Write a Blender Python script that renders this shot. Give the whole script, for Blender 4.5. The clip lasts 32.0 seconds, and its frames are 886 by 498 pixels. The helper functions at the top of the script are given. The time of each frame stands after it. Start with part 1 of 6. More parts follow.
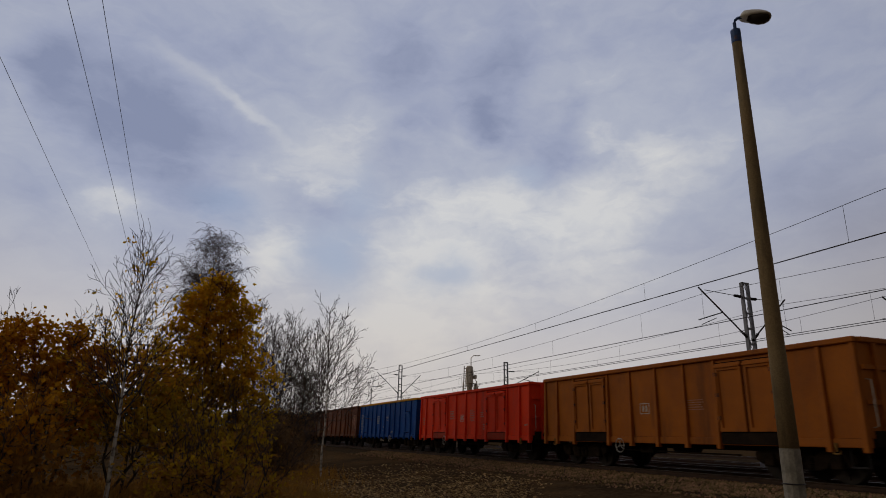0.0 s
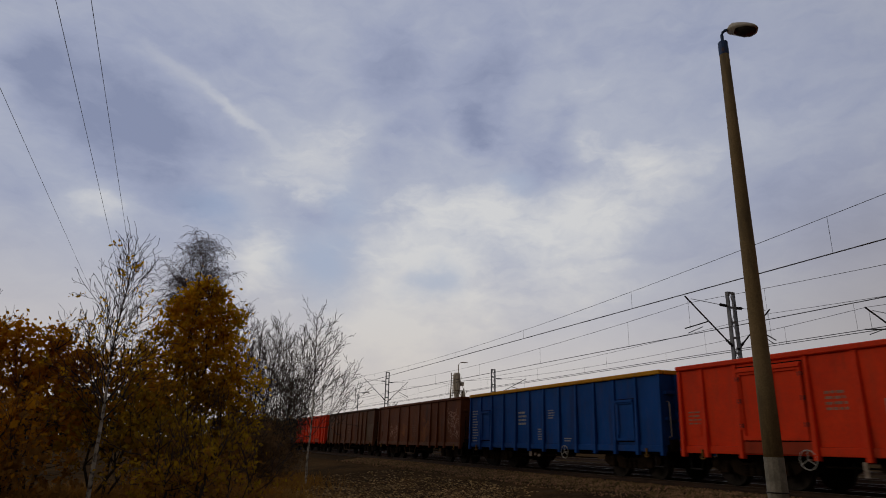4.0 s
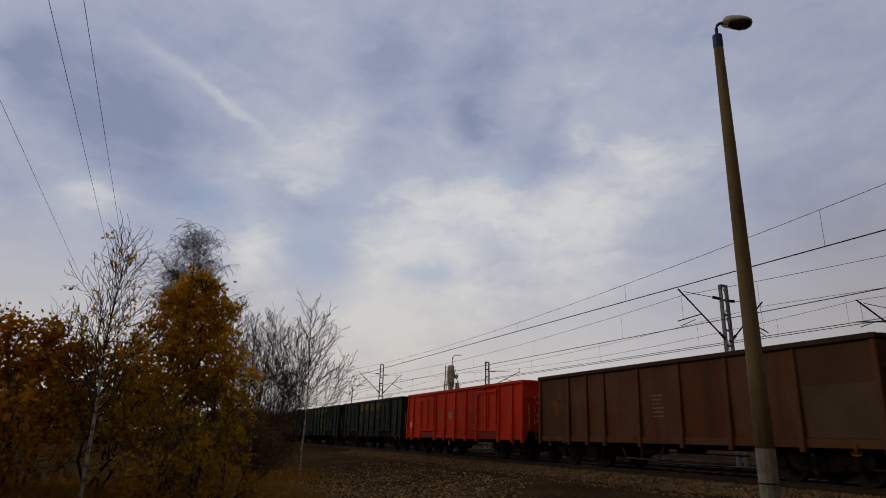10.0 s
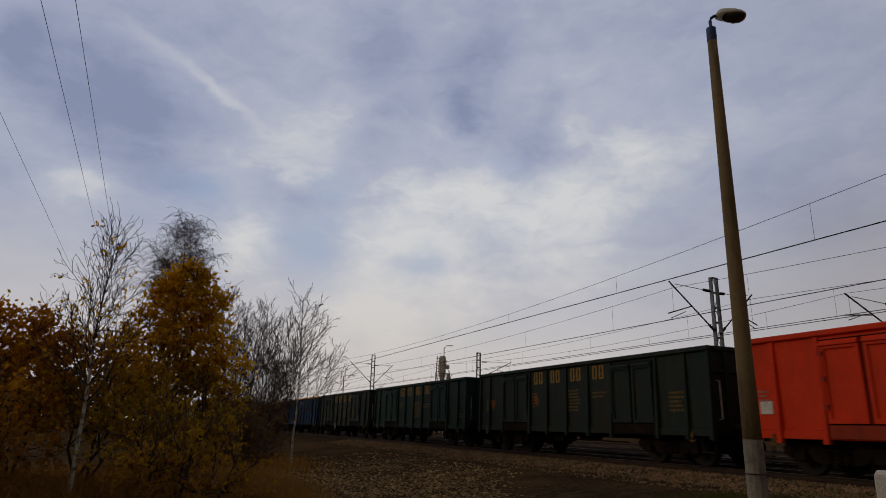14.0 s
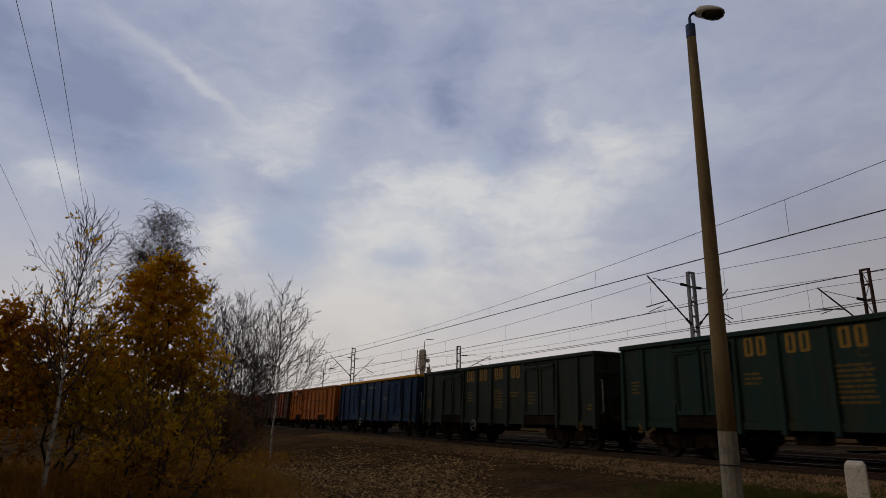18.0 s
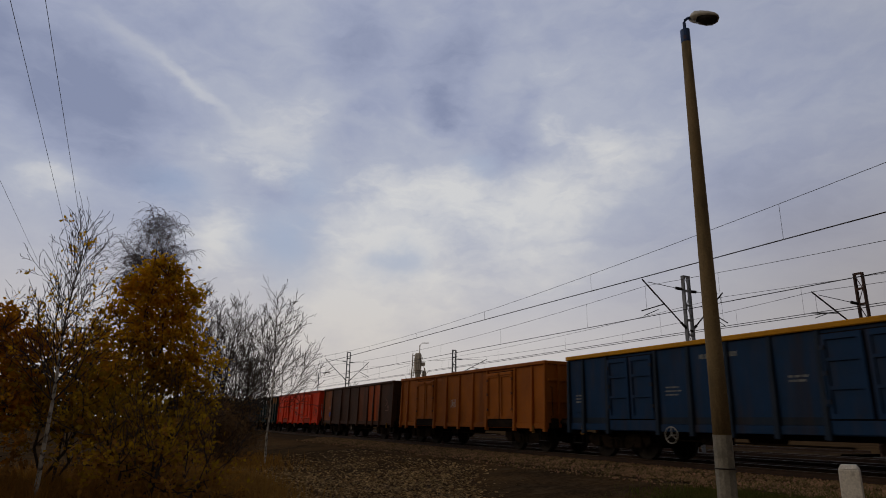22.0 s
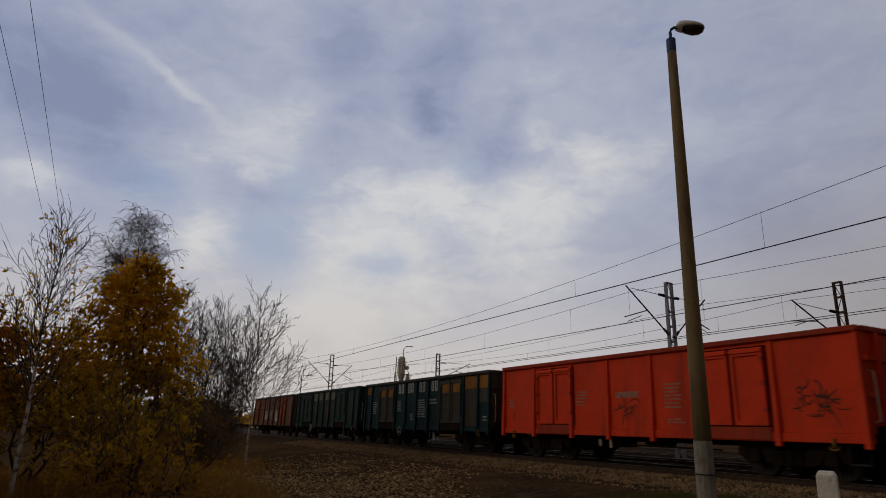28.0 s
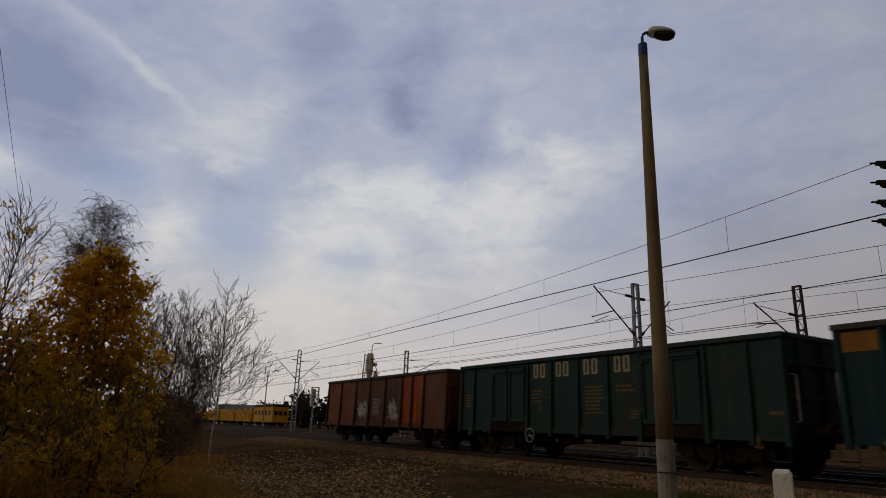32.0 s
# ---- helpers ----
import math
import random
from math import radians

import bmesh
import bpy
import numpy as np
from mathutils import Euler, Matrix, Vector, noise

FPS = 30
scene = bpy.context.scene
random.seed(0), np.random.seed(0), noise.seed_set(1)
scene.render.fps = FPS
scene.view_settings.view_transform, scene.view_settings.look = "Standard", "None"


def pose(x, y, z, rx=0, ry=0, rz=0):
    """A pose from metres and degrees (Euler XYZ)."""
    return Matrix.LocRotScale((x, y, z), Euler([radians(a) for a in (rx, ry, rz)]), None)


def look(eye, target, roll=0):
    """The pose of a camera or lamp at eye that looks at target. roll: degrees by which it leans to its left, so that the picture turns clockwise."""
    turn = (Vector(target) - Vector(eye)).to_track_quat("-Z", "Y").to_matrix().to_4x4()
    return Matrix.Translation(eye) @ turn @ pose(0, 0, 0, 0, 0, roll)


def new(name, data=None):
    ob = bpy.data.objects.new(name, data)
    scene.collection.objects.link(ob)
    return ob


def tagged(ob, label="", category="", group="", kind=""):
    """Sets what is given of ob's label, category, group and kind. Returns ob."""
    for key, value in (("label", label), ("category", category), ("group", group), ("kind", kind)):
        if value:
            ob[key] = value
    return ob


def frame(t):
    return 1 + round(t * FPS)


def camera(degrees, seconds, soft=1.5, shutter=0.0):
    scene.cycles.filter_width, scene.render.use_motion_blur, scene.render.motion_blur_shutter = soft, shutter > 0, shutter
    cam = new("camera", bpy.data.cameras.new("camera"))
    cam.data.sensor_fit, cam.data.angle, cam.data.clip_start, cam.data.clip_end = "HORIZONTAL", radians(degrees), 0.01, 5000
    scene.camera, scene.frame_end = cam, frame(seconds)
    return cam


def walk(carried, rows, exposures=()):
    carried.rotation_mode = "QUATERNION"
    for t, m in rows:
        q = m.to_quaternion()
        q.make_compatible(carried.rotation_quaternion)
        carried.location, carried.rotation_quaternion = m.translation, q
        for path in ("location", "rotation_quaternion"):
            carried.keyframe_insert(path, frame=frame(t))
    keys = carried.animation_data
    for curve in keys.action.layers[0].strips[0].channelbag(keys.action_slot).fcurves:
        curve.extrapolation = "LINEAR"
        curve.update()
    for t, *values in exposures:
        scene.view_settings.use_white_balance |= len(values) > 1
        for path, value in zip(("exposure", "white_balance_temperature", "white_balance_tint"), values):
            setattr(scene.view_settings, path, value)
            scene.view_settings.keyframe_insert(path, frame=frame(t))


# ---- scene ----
cam = camera(70.47, 32.0, 0.95, 0.4)
EYE = 1.55
walk(cam, [
    (0, pose(0, 0, EYE, 106.680, -0.968, -22.406)),
    (0.5, pose(0, 0, EYE, 106.897, -1.032, -22.148)),
    (1, pose(0, 0, EYE, 107.387, -1.590, -22.286)),
    (1.5, pose(0, 0, EYE, 107.516, -1.745, -22.757)),
    (2, pose(0, 0, EYE, 107.537, -1.838, -22.850)),
    (2.5, pose(0, 0, EYE, 107.411, -1.735, -23.861)),
    (3, pose(0, 0, EYE, 107.351, -1.358, -23.849)),
    (3.5, pose(0, 0, EYE, 107.291, -1.208, -23.665)),
    (5.5, pose(0, 0, EYE, 107.505, -1.476, -23.292)),
    (6, pose(0, 0, EYE, 107.583, -1.122, -23.275)),
    (6.5, pose(0, 0, EYE, 107.117, -0.867, -23.607)),
    (7, pose(0, 0, EYE, 106.502, -0.776, -23.833)),
    (7.5, pose(0, 0, EYE, 106.804, -0.780, -23.750)),
    (8, pose(0, 0, EYE, 106.782, -0.567, -23.499)),
    (8.5, pose(0, 0, EYE, 106.812, -0.781, -23.867)),
    (9, pose(0, 0, EYE, 106.996, -0.604, -23.426)),
    (9.5, pose(0, 0, EYE, 106.898, -0.920, -23.705)),
    (10, pose(0, 0, EYE, 106.654, -1.129, -24.095)),
    (10.5, pose(0, 0, EYE, 106.467, -1.107, -24.337)),
    (11, pose(0, 0, EYE, 106.393, -1.101, -24.483)),
    (11.5, pose(0, 0, EYE, 106.314, -1.191, -24.580)),
    (12, pose(0, 0, EYE, 106.412, -1.191, -24.474)),
    (12.5, pose(0, 0, EYE, 106.442, -1.412, -24.439)),
    (13, pose(0, 0, EYE, 106.419, -1.453, -24.189)),
    (13.5, pose(0, 0, EYE, 106.343, -1.515, -24.545)),
    (14, pose(0, 0, EYE, 105.835, -1.327, -24.887)),
    (14.5, pose(0, 0, EYE, 105.756, -1.236, -25.165)),
    (16.5, pose(0, 0, EYE, 105.803, -1.109, -26.173)),
    (17, pose(0, 0, EYE, 105.776, -1.154, -26.317)),
    (17.5, pose(0, 0, EYE, 105.457, -1.155, -26.365)),
    (18, pose(0, 0, EYE, 105.295, -1.095, -26.652)),
    (18.5, pose(0, 0, EYE, 105.545, -1.061, -26.500)),
    (19, pose(0, 0, EYE, 105.338, -1.127, -26.633)),
    (19.5, pose(0, 0, EYE, 105.312, -1.085, -26.750)),
    (20, pose(0, 0, EYE, 105.527, -0.994, -26.527)),
    (20.5, pose(0, 0, EYE, 105.723, -1.192, -26.732)),
    (21, pose(0, 0, EYE, 105.914, -1.208, -26.731)),
    (21.5, pose(0, 0, EYE, 105.879, -1.230, -26.839)),
    (22, pose(0, 0, EYE, 105.635, -1.051, -27.061)),
    (22.5, pose(0, 0, EYE, 105.629, -1.069, -27.097)),
    (23, pose(0, 0, EYE, 105.627, -1.332, -27.336)),
    (23.5, pose(0, 0, EYE, 105.577, -1.175, -27.416)),
    (24, pose(0, 0, EYE, 105.738, -1.226, -27.489)),
    (24.5, pose(0, 0, EYE, 105.851, -1.387, -27.385)),
    (25, pose(0, 0, EYE, 105.728, -1.172, -27.492)),
    (25.5, pose(0, 0, EYE, 105.667, -1.359, -27.482)),
    (27.5, pose(0, 0, EYE, 105.881, -1.456, -28.267)),
    (28, pose(0, 0, EYE, 106.003, -1.462, -28.564)),
    (28.5, pose(0, 0, EYE, 105.877, -1.484, -29.177)),
    (29, pose(0, 0, EYE, 105.687, -1.440, -29.453)),
    (29.5, pose(0, 0, EYE, 105.689, -1.411, -29.667)),
    (30, pose(0, 0, EYE, 105.788, -1.573, -29.739)),
    (30.5, pose(0, 0, EYE, 105.774, -1.704, -29.883)),
    (31, pose(0, 0, EYE, 105.730, -1.983, -30.301)),
    (31.5, pose(0, 0, EYE, 105.773, -1.963, -30.851)),
    (32, pose(0, 0, EYE, 105.851, -1.839, -31.456)),
])

# ---- world, sun ----
world = bpy.data.worlds.new("overcast_sky")
scene.world = world
world.use_nodes = True


def sky_nodes():
    nt = world.node_tree
    N, K = nt.nodes, nt.links
    N.clear()

    def math_node(op, a, b=None, c=None, clamp=False):
        n = N.new("ShaderNodeMath")
        n.operation, n.use_clamp = op, clamp
        for i, v in enumerate((a, b, c)):
            if v is None:
                continue
            if isinstance(v, (int, float)):
                n.inputs[i].default_value = v
            else:
                K.new(v, n.inputs[i])
        return n.outputs[0]

    def mix(fac, a, b, blend="MIX"):
        n = N.new("ShaderNodeMix")
        n.data_type, n.blend_type = "RGBA", blend
        for i, v in ((0, fac), (6, a), (7, b)):
            if isinstance(v, tuple):
                n.inputs[i].default_value = v
            elif isinstance(v, float):
                n.inputs[i].default_value = v
            else:
                K.new(v, n.inputs[i])
        return n.outputs[2]

    def noise_at(vec, scale, detail, rough, warp=0.0):
        n = N.new("ShaderNodeTexNoise")
        n.inputs["Scale"].default_value = scale
        n.inputs["Detail"].default_value = detail
        n.inputs["Roughness"].default_value = rough
        n.inputs["Distortion"].default_value = warp
        K.new(vec, n.inputs["Vector"])
        return n.outputs["Fac"]

    def ramp(v, lo, hi):
        n = N.new("ShaderNodeMapRange")
        n.interpolation_type = "SMOOTHSTEP"
        n.inputs["From Min"].default_value, n.inputs["From Max"].default_value = lo, hi
        K.new(v, n.inputs["Value"])
        return n.outputs["Result"]

    co = N.new("ShaderNodeTexCoord").outputs["Generated"]
    nrm = N.new("ShaderNodeVectorMath")
    nrm.operation = "NORMALIZE"
    K.new(co, nrm.inputs[0])
    sep = N.new("ShaderNodeSeparateXYZ")
    K.new(nrm.outputs[0], sep.inputs[0])
    x, y, z = sep.outputs
    # compass bearing and height over the horizon, in degrees
    angle = N.new("ShaderNodeCombineXYZ")
    K.new(math_node("MULTIPLY", math_node("ARCTAN2", x, y), 57.2958), angle.inputs[0])
    K.new(math_node("MULTIPLY", math_node("ARCSINE", z), 57.2958), angle.inputs[1])

    def torn(src, scale, detail, amount):
        """Bearings pushed about by noise, so that cloud edges are torn."""
        flat = N.new("ShaderNodeMapping")
        flat.inputs["Scale"].default_value = (1.0, 1.0, 1.7)
        K.new(nrm.outputs[0], flat.inputs[0])
        n = N.new("ShaderNodeTexNoise")
        n.inputs["Scale"].default_value, n.inputs["Detail"].default_value = scale, detail
        n.inputs["Roughness"].default_value = 0.58
        K.new(flat.outputs[0], n.inputs["Vector"])
        push = N.new("ShaderNodeVectorMath")
        push.operation = "SUBTRACT"
        K.new(n.outputs["Color"], push.inputs[0])
        push.inputs[1].default_value = (0.5, 0.5, 0.5)
        out = N.new("ShaderNodeVectorMath")
        out.operation = "MULTIPLY_ADD"
        K.new(push.outputs[0], out.inputs[0])
        out.inputs[1].default_value = (amount, amount, 0.0)
        K.new(src, out.inputs[2])
        return out.outputs[0]

    ragged = torn(angle.outputs[0], 5.0, 6.0, 10.0)
    frayed = torn(angle.outputs[0], 14.0, 4.0, 3.0)

    def veil(src, az, el, long, wide, slant):
        """A soft elongated patch of sky."""
        mp = N.new("ShaderNodeMapping")
        mp.vector_type = "TEXTURE"
        mp.inputs["Location"].default_value = (az, el, 0)
        mp.inputs["Rotation"].default_value = (0, 0, radians(slant))
        mp.inputs["Scale"].default_value = (long, wide, 1)
        K.new(src, mp.inputs[0])
        g = N.new("ShaderNodeTexGradient")
        g.gradient_type = "SPHERICAL"
        K.new(mp.outputs[0], g.inputs[0])
        return ramp(g.outputs["Fac"], 0.0, 1.0)

    def toward(src, way, lo, hi):
        n = N.new("ShaderNodeVectorMath")
        n.operation = "DOT_PRODUCT"
        K.new(src, n.inputs[0])
        n.inputs[1].default_value = way
        return ramp(n.outputs["Value"], lo, hi)

    def heading(az, el):
        a, e = radians(az), radians(el)
        return (math.sin(a) * math.cos(e), math.cos(a) * math.cos(e), math.sin(e))

    # broad uneven cover, drawn-out streaks and fine fleece
    wind = N.new("ShaderNodeMapping")
    wind.inputs["Rotation"].default_value = (0, 0, radians(CLOUD_TURN))
    wind.inputs["Scale"].default_value = (0.055, 0.12, 1.0)
    K.new(frayed, wind.inputs[0])
    broad = noise_at(wind.outputs[0], 1.0, 3.0, 0.5, 0.4)
    streaks = noise_at(wind.outputs[0], 2.6, 5.0, 0.58, 0.5)
    fleece = noise_at(wind.outputs[0], 8.0, 4.0, 0.55, 0.2)
    dens = math_node("ADD", math_node("MULTIPLY", math_node("SUBTRACT", broad, 0.5), COVER[0]), math_node("ADD", math_node("MULTIPLY", math_node("SUBTRACT", streaks, 0.5), COVER[1]), math_node("MULTIPLY", math_node("SUBTRACT", fleece, 0.5), COVER[2])))
    sky = N.new("ShaderNodeTexSky")
    sky.sky_type, sky.sun_disc = "NISHITA", False
    sky.sun_elevation, sky.sun_rotation = radians(SUN_EL), radians(SUN_AZ)
    sky.air_density, sky.dust_density, sky.ozone_density = 1.0, 1.5, 2.0
    blue = mix(0.9, sky.outputs[0], (0.30, 0.38, 0.64, 1))
    amount_of = math_node("ADD", COVER[3], dens)
    for sign, veils in ((-1.0, DARK_VEILS), (1.0, WHITE_VEILS)):
        for az, el, long, wide, slant, amount in veils:
            amount_of = math_node("MULTIPLY_ADD", veil(ragged, az, el, long, wide, slant), sign * amount, amount_of)
    tones = N.new("ShaderNodeValToRGB")
    for at, tone in ((0.0, (0.36, 0.41, 0.60, 1)), (0.35, (0.505, 0.556, 0.748, 1)), (0.7, (0.662, 0.704, 0.838, 1)), (1.0, (0.82, 0.83, 0.87, 1))):
        e = tones.color_ramp.elements.new(at)
        e.color = tone
    tones.color_ramp.elements.remove(tones.color_ramp.elements[0])
    tones.color_ramp.elements.remove(tones.color_ramp.elements[-1])
    K.new(amount_of, tones.inputs[0])
    col = mix(0.06, tones.outputs[0], blue)
    for az, el, long, wide, slant, amount in THIN_CLOUD:
        col = mix(math_node("MULTIPLY", veil(ragged, az, el, long, wide, slant), amount), col, (0.49, 0.615, 0.855, 1))
    # vapour trail, thin and then spread by the wind
    for az, el, long, wide, slant, amount in TRAIL:
        col = mix(math_node("MULTIPLY", veil(frayed, az, el, long, wide, slant), amount), col, (0.88, 0.90, 0.95, 1))
    # pale haze low down
    low = math_node("SUBTRACT", 1.0, ramp(z, 0.03, 0.34))
    low = math_node("MULTIPLY", low, toward(nrm.outputs[0], heading(12, 6), 0.45, 0.97))
    col = mix(math_node("MULTIPLY", low, 0.88), col, (0.95, 0.87, 0.80, 1))
    # dull grey murk low down away from the bright quarter
    murk = math_node("MULTIPLY", math_node("SUBTRACT", 1.0, ramp(z, 0.10, 0.46)), math_node("SUBTRACT", 1.0, toward(nrm.outputs[0], heading(12, 8), 0.62, 0.96)))
    col = mix(math_node("MULTIPLY", murk, 0.75), col, (0.555, 0.505, 0.48, 1))
    # the cloud thickens steadily away from the bright quarter of the sky
    bright = toward(nrm.outputs[0], heading(*BRIGHT), -0.25, 0.97)
    col = mix(bright, mix(1.0, col, (0.37, 0.31, 0.235, 1), "MULTIPLY"), col)
    bg = N.new("ShaderNodeBackground")
    bg.inputs["Strength"].default_value = SKY_STRENGTH
    K.new(col, bg.inputs["Color"])
    out = N.new("ShaderNodeOutputWorld")
    K.new(bg.outputs[0], out.inputs["Surface"])


CLOUD_TURN = -16.0
COVER = (0.45, 0.6, 0.22, 0.5)
BRIGHT = (14.0, 14.0)
# soft patches of sky: bearing, height, half length, half width, slant, amount
DARK_VEILS = [(27.6, 32.1, 8.3, 5.2, -106, 0.30), (34.3, 26.7, 4.6, 3.0, 27, 0.34), (-5.7, 24.4, 13.0, 6.8, -16, 0.56), (6.0, 31.5, 14.0, 4.5, -4, 0.16), (17.3, 33.2, 6.4, 4.5, -31, 0.29), (26.5, 28.1, 4.2, 1.9, 9, 0.34), (39.1, 33.0, 4.3, 3.0, -48, 0.21), (-13.3, 26.1, 4.6, 4.4, -44, 0.34), (0.8, 18.6, 6.1, 2.2, 5, 0.34), (9.6, 21.1, 6.5, 2.4, -4, 0.29), (56.5, 17.2, 9.6, 7.4, -32, 0.34), (46.1, 33.8, 7.3, 5.2, 0, 0.21), (19.4, 27.7, 5.6, 3.0, 21, 0.21)]
WHITE_VEILS = [(22.0, 15.0, 34.0, 15.0, 2, 0.22), (24.2, 20.8, 10.5, 6.6, 17, 0.26), (39.0, 21.5, 17.5, 6.4, 14, 0.40), (7.1, 15.3, 4.4, 4.2, -1, 0.44), (20.2, 10.5, 16.8, 7.8, 4, 0.37), (7.7, 22.7, 11.9, 4.2, 15, 0.27), (-8.5, 17.3, 5.6, 3.6, 5, 0.37), (10.0, 32.8, 10.1, 6.2, -3, 0.12), (39.8, 30.4, 11.8, 6.9, -7, 0.20), (21.1, 16.2, 7.5, 5.1, -5, 0.20), (36.6, 15.0, 10.6, 7.5, 6, 0.17), (11.6, 27.7, 7.8, 5.3, -10, 0.17)]
THIN_CLOUD = [(12.7, 15.5, 6.6, 5.6, -31, 0.90), (22.1, 13.9, 4.5, 3.2, 19, 0.75), (2.2, 18.6, 5.8, 2.8, 6, 0.50), (14.3, 21.8, 4.1, 3.2, 24, 0.38), (30.5, 23.8, 3.6, 2.7, 20, 0.38)]
SUN_EL, SUN_AZ = 23.0, -72.0
TRAIL = [(2.6, 27.5, 7.2, 0.8, -27, 0.6), (-3.5, 30.3, 4.0, 1.0, -20, 0.3), (10.0, 24.4, 6.5, 1.9, -13, 0.45)]
SKY_STRENGTH = 0.645
sky_nodes()
sun = new("sun", bpy.data.lights.new("sun", "SUN"))
sun.data.energy, sun.data.angle, sun.data.color = 0.30, radians(14), (1.0, 0.84, 0.62)
sun.matrix_world = look((60 * math.sin(radians(SUN_AZ)), 60 * math.cos(radians(SUN_AZ)), 60 * math.tan(radians(SUN_EL))), (0, 0, 0))
scene.view_settings.exposure = 0.0

# ---- materials ----


def material(name, base, rough=0.8, metal=0.0, second=None, scale=3.0, grain=40.0, bump=0.2, spots=None, spot_amount=0.0, spot_scale=2.0, streak=False, island=0.0, per_object=0.0, bump_size=0.02, gloss=0.25, contrast=0.25, dust=0.0, spot_mix=1.0):
    """Base colour varied at two scales, an optional second colour, and spots (rust, dirt) with a shape of their own."""
    m = bpy.data.materials.new(name)
    m.use_nodes = True
    nt = m.node_tree
    N, K = nt.nodes, nt.links
    b = N["Principled BSDF"]
    b.inputs["Metallic"].default_value = metal
    b.inputs["Specular IOR Level"].default_value = gloss
    co = N.new("ShaderNodeTexCoord").outputs["Object"]

    def nz(s, detail=4.0, stretch=False):
        n = N.new("ShaderNodeTexNoise")
        n.inputs["Scale"].default_value, n.inputs["Detail"].default_value = s, detail
        n.inputs["Roughness"].default_value = 0.6
        src = co
        if stretch:
            mp = N.new("ShaderNodeMapping")
            mp.inputs["Scale"].default_value = (1.0, 1.0, 0.16)
            K.new(co, mp.inputs[0])
            src = mp.outputs[0]
        K.new(src, n.inputs["Vector"])
        return n.outputs["Fac"]

    def rmp(v, lo, hi, a=0.0, c=1.0):
        n = N.new("ShaderNodeMapRange")
        n.inputs["From Min"].default_value, n.inputs["From Max"].default_value = lo, hi
        n.inputs["To Min"].default_value, n.inputs["To Max"].default_value = a, c
        K.new(v, n.inputs["Value"])
        return n.outputs["Result"]

    def mix(fac, a, c, blend="MIX"):
        n = N.new("ShaderNodeMix")
        n.data_type, n.blend_type = "RGBA", blend
        for i, v in ((0, fac), (6, a), (7, c)):
            if isinstance(v, tuple):
                n.inputs[i].default_value = v
            elif isinstance(v, float):
                n.inputs[i].default_value = v
            else:
                K.new(v, n.inputs[i])
        return n.outputs[2]

    base4 = (*base, 1.0)
    sec4 = (*(second or tuple(0.6 * q for q in base)), 1.0)
    large, small = nz(scale), nz(grain, 5.0)
    col = mix(rmp(large, 0.35, 0.68), base4, sec4)
    shade = rmp(small, 0.25, 0.75, 1.0 - 1.1 * contrast, 1.0 + 0.9 * contrast)
    hsv = N.new("ShaderNodeHueSaturation")
    K.new(col, hsv.inputs["Color"])
    K.new(shade, hsv.inputs["Value"])
    col = hsv.outputs[0]
    if spots and spot_amount:
        s = nz(spot_scale, 7.0, streak)
        fac = rmp(s, 0.64 - 0.34 * spot_amount, 0.78 - 0.30 * spot_amount, 0.0, spot_mix)
        col = mix(fac, col, (*spots, 1.0))
    if dust:
        fac = rmp(nz(3.5, 6.0, True), 0.48, 0.74, 0.0, dust)
        col = mix(fac, col, (0.100, 0.064, 0.034, 1.0))
    for amount, kind in ((island, "ShaderNodeNewGeometry"), (per_object, "ShaderNodeObjectInfo")):
        if amount:
            rnd = N.new(kind).outputs["Random Per Island" if kind == "ShaderNodeNewGeometry" else "Random"]
            h2 = N.new("ShaderNodeHueSaturation")
            K.new(col, h2.inputs["Color"])
            K.new(rmp(rnd, 0.0, 1.0, 1.0 - amount, 1.0 + amount), h2.inputs["Value"])
            K.new(rmp(rnd, 0.0, 1.0, 0.5 + 0.05 * amount, 0.5 - 0.05 * amount), h2.inputs["Hue"])
            col = h2.outputs[0]
    K.new(col, b.inputs["Base Color"])
    K.new(rmp(small, 0.3, 0.7, max(0.05, rough - 0.12), min(1.0, rough + 0.12)), b.inputs["Roughness"])
    if bump:
        bp = N.new("ShaderNodeBump")
        bp.inputs["Strength"].default_value, bp.inputs["Distance"].default_value = bump, bump_size
        K.new(small, bp.inputs["Height"])
        K.new(bp.outputs[0], b.inputs["Normal"])
    return m


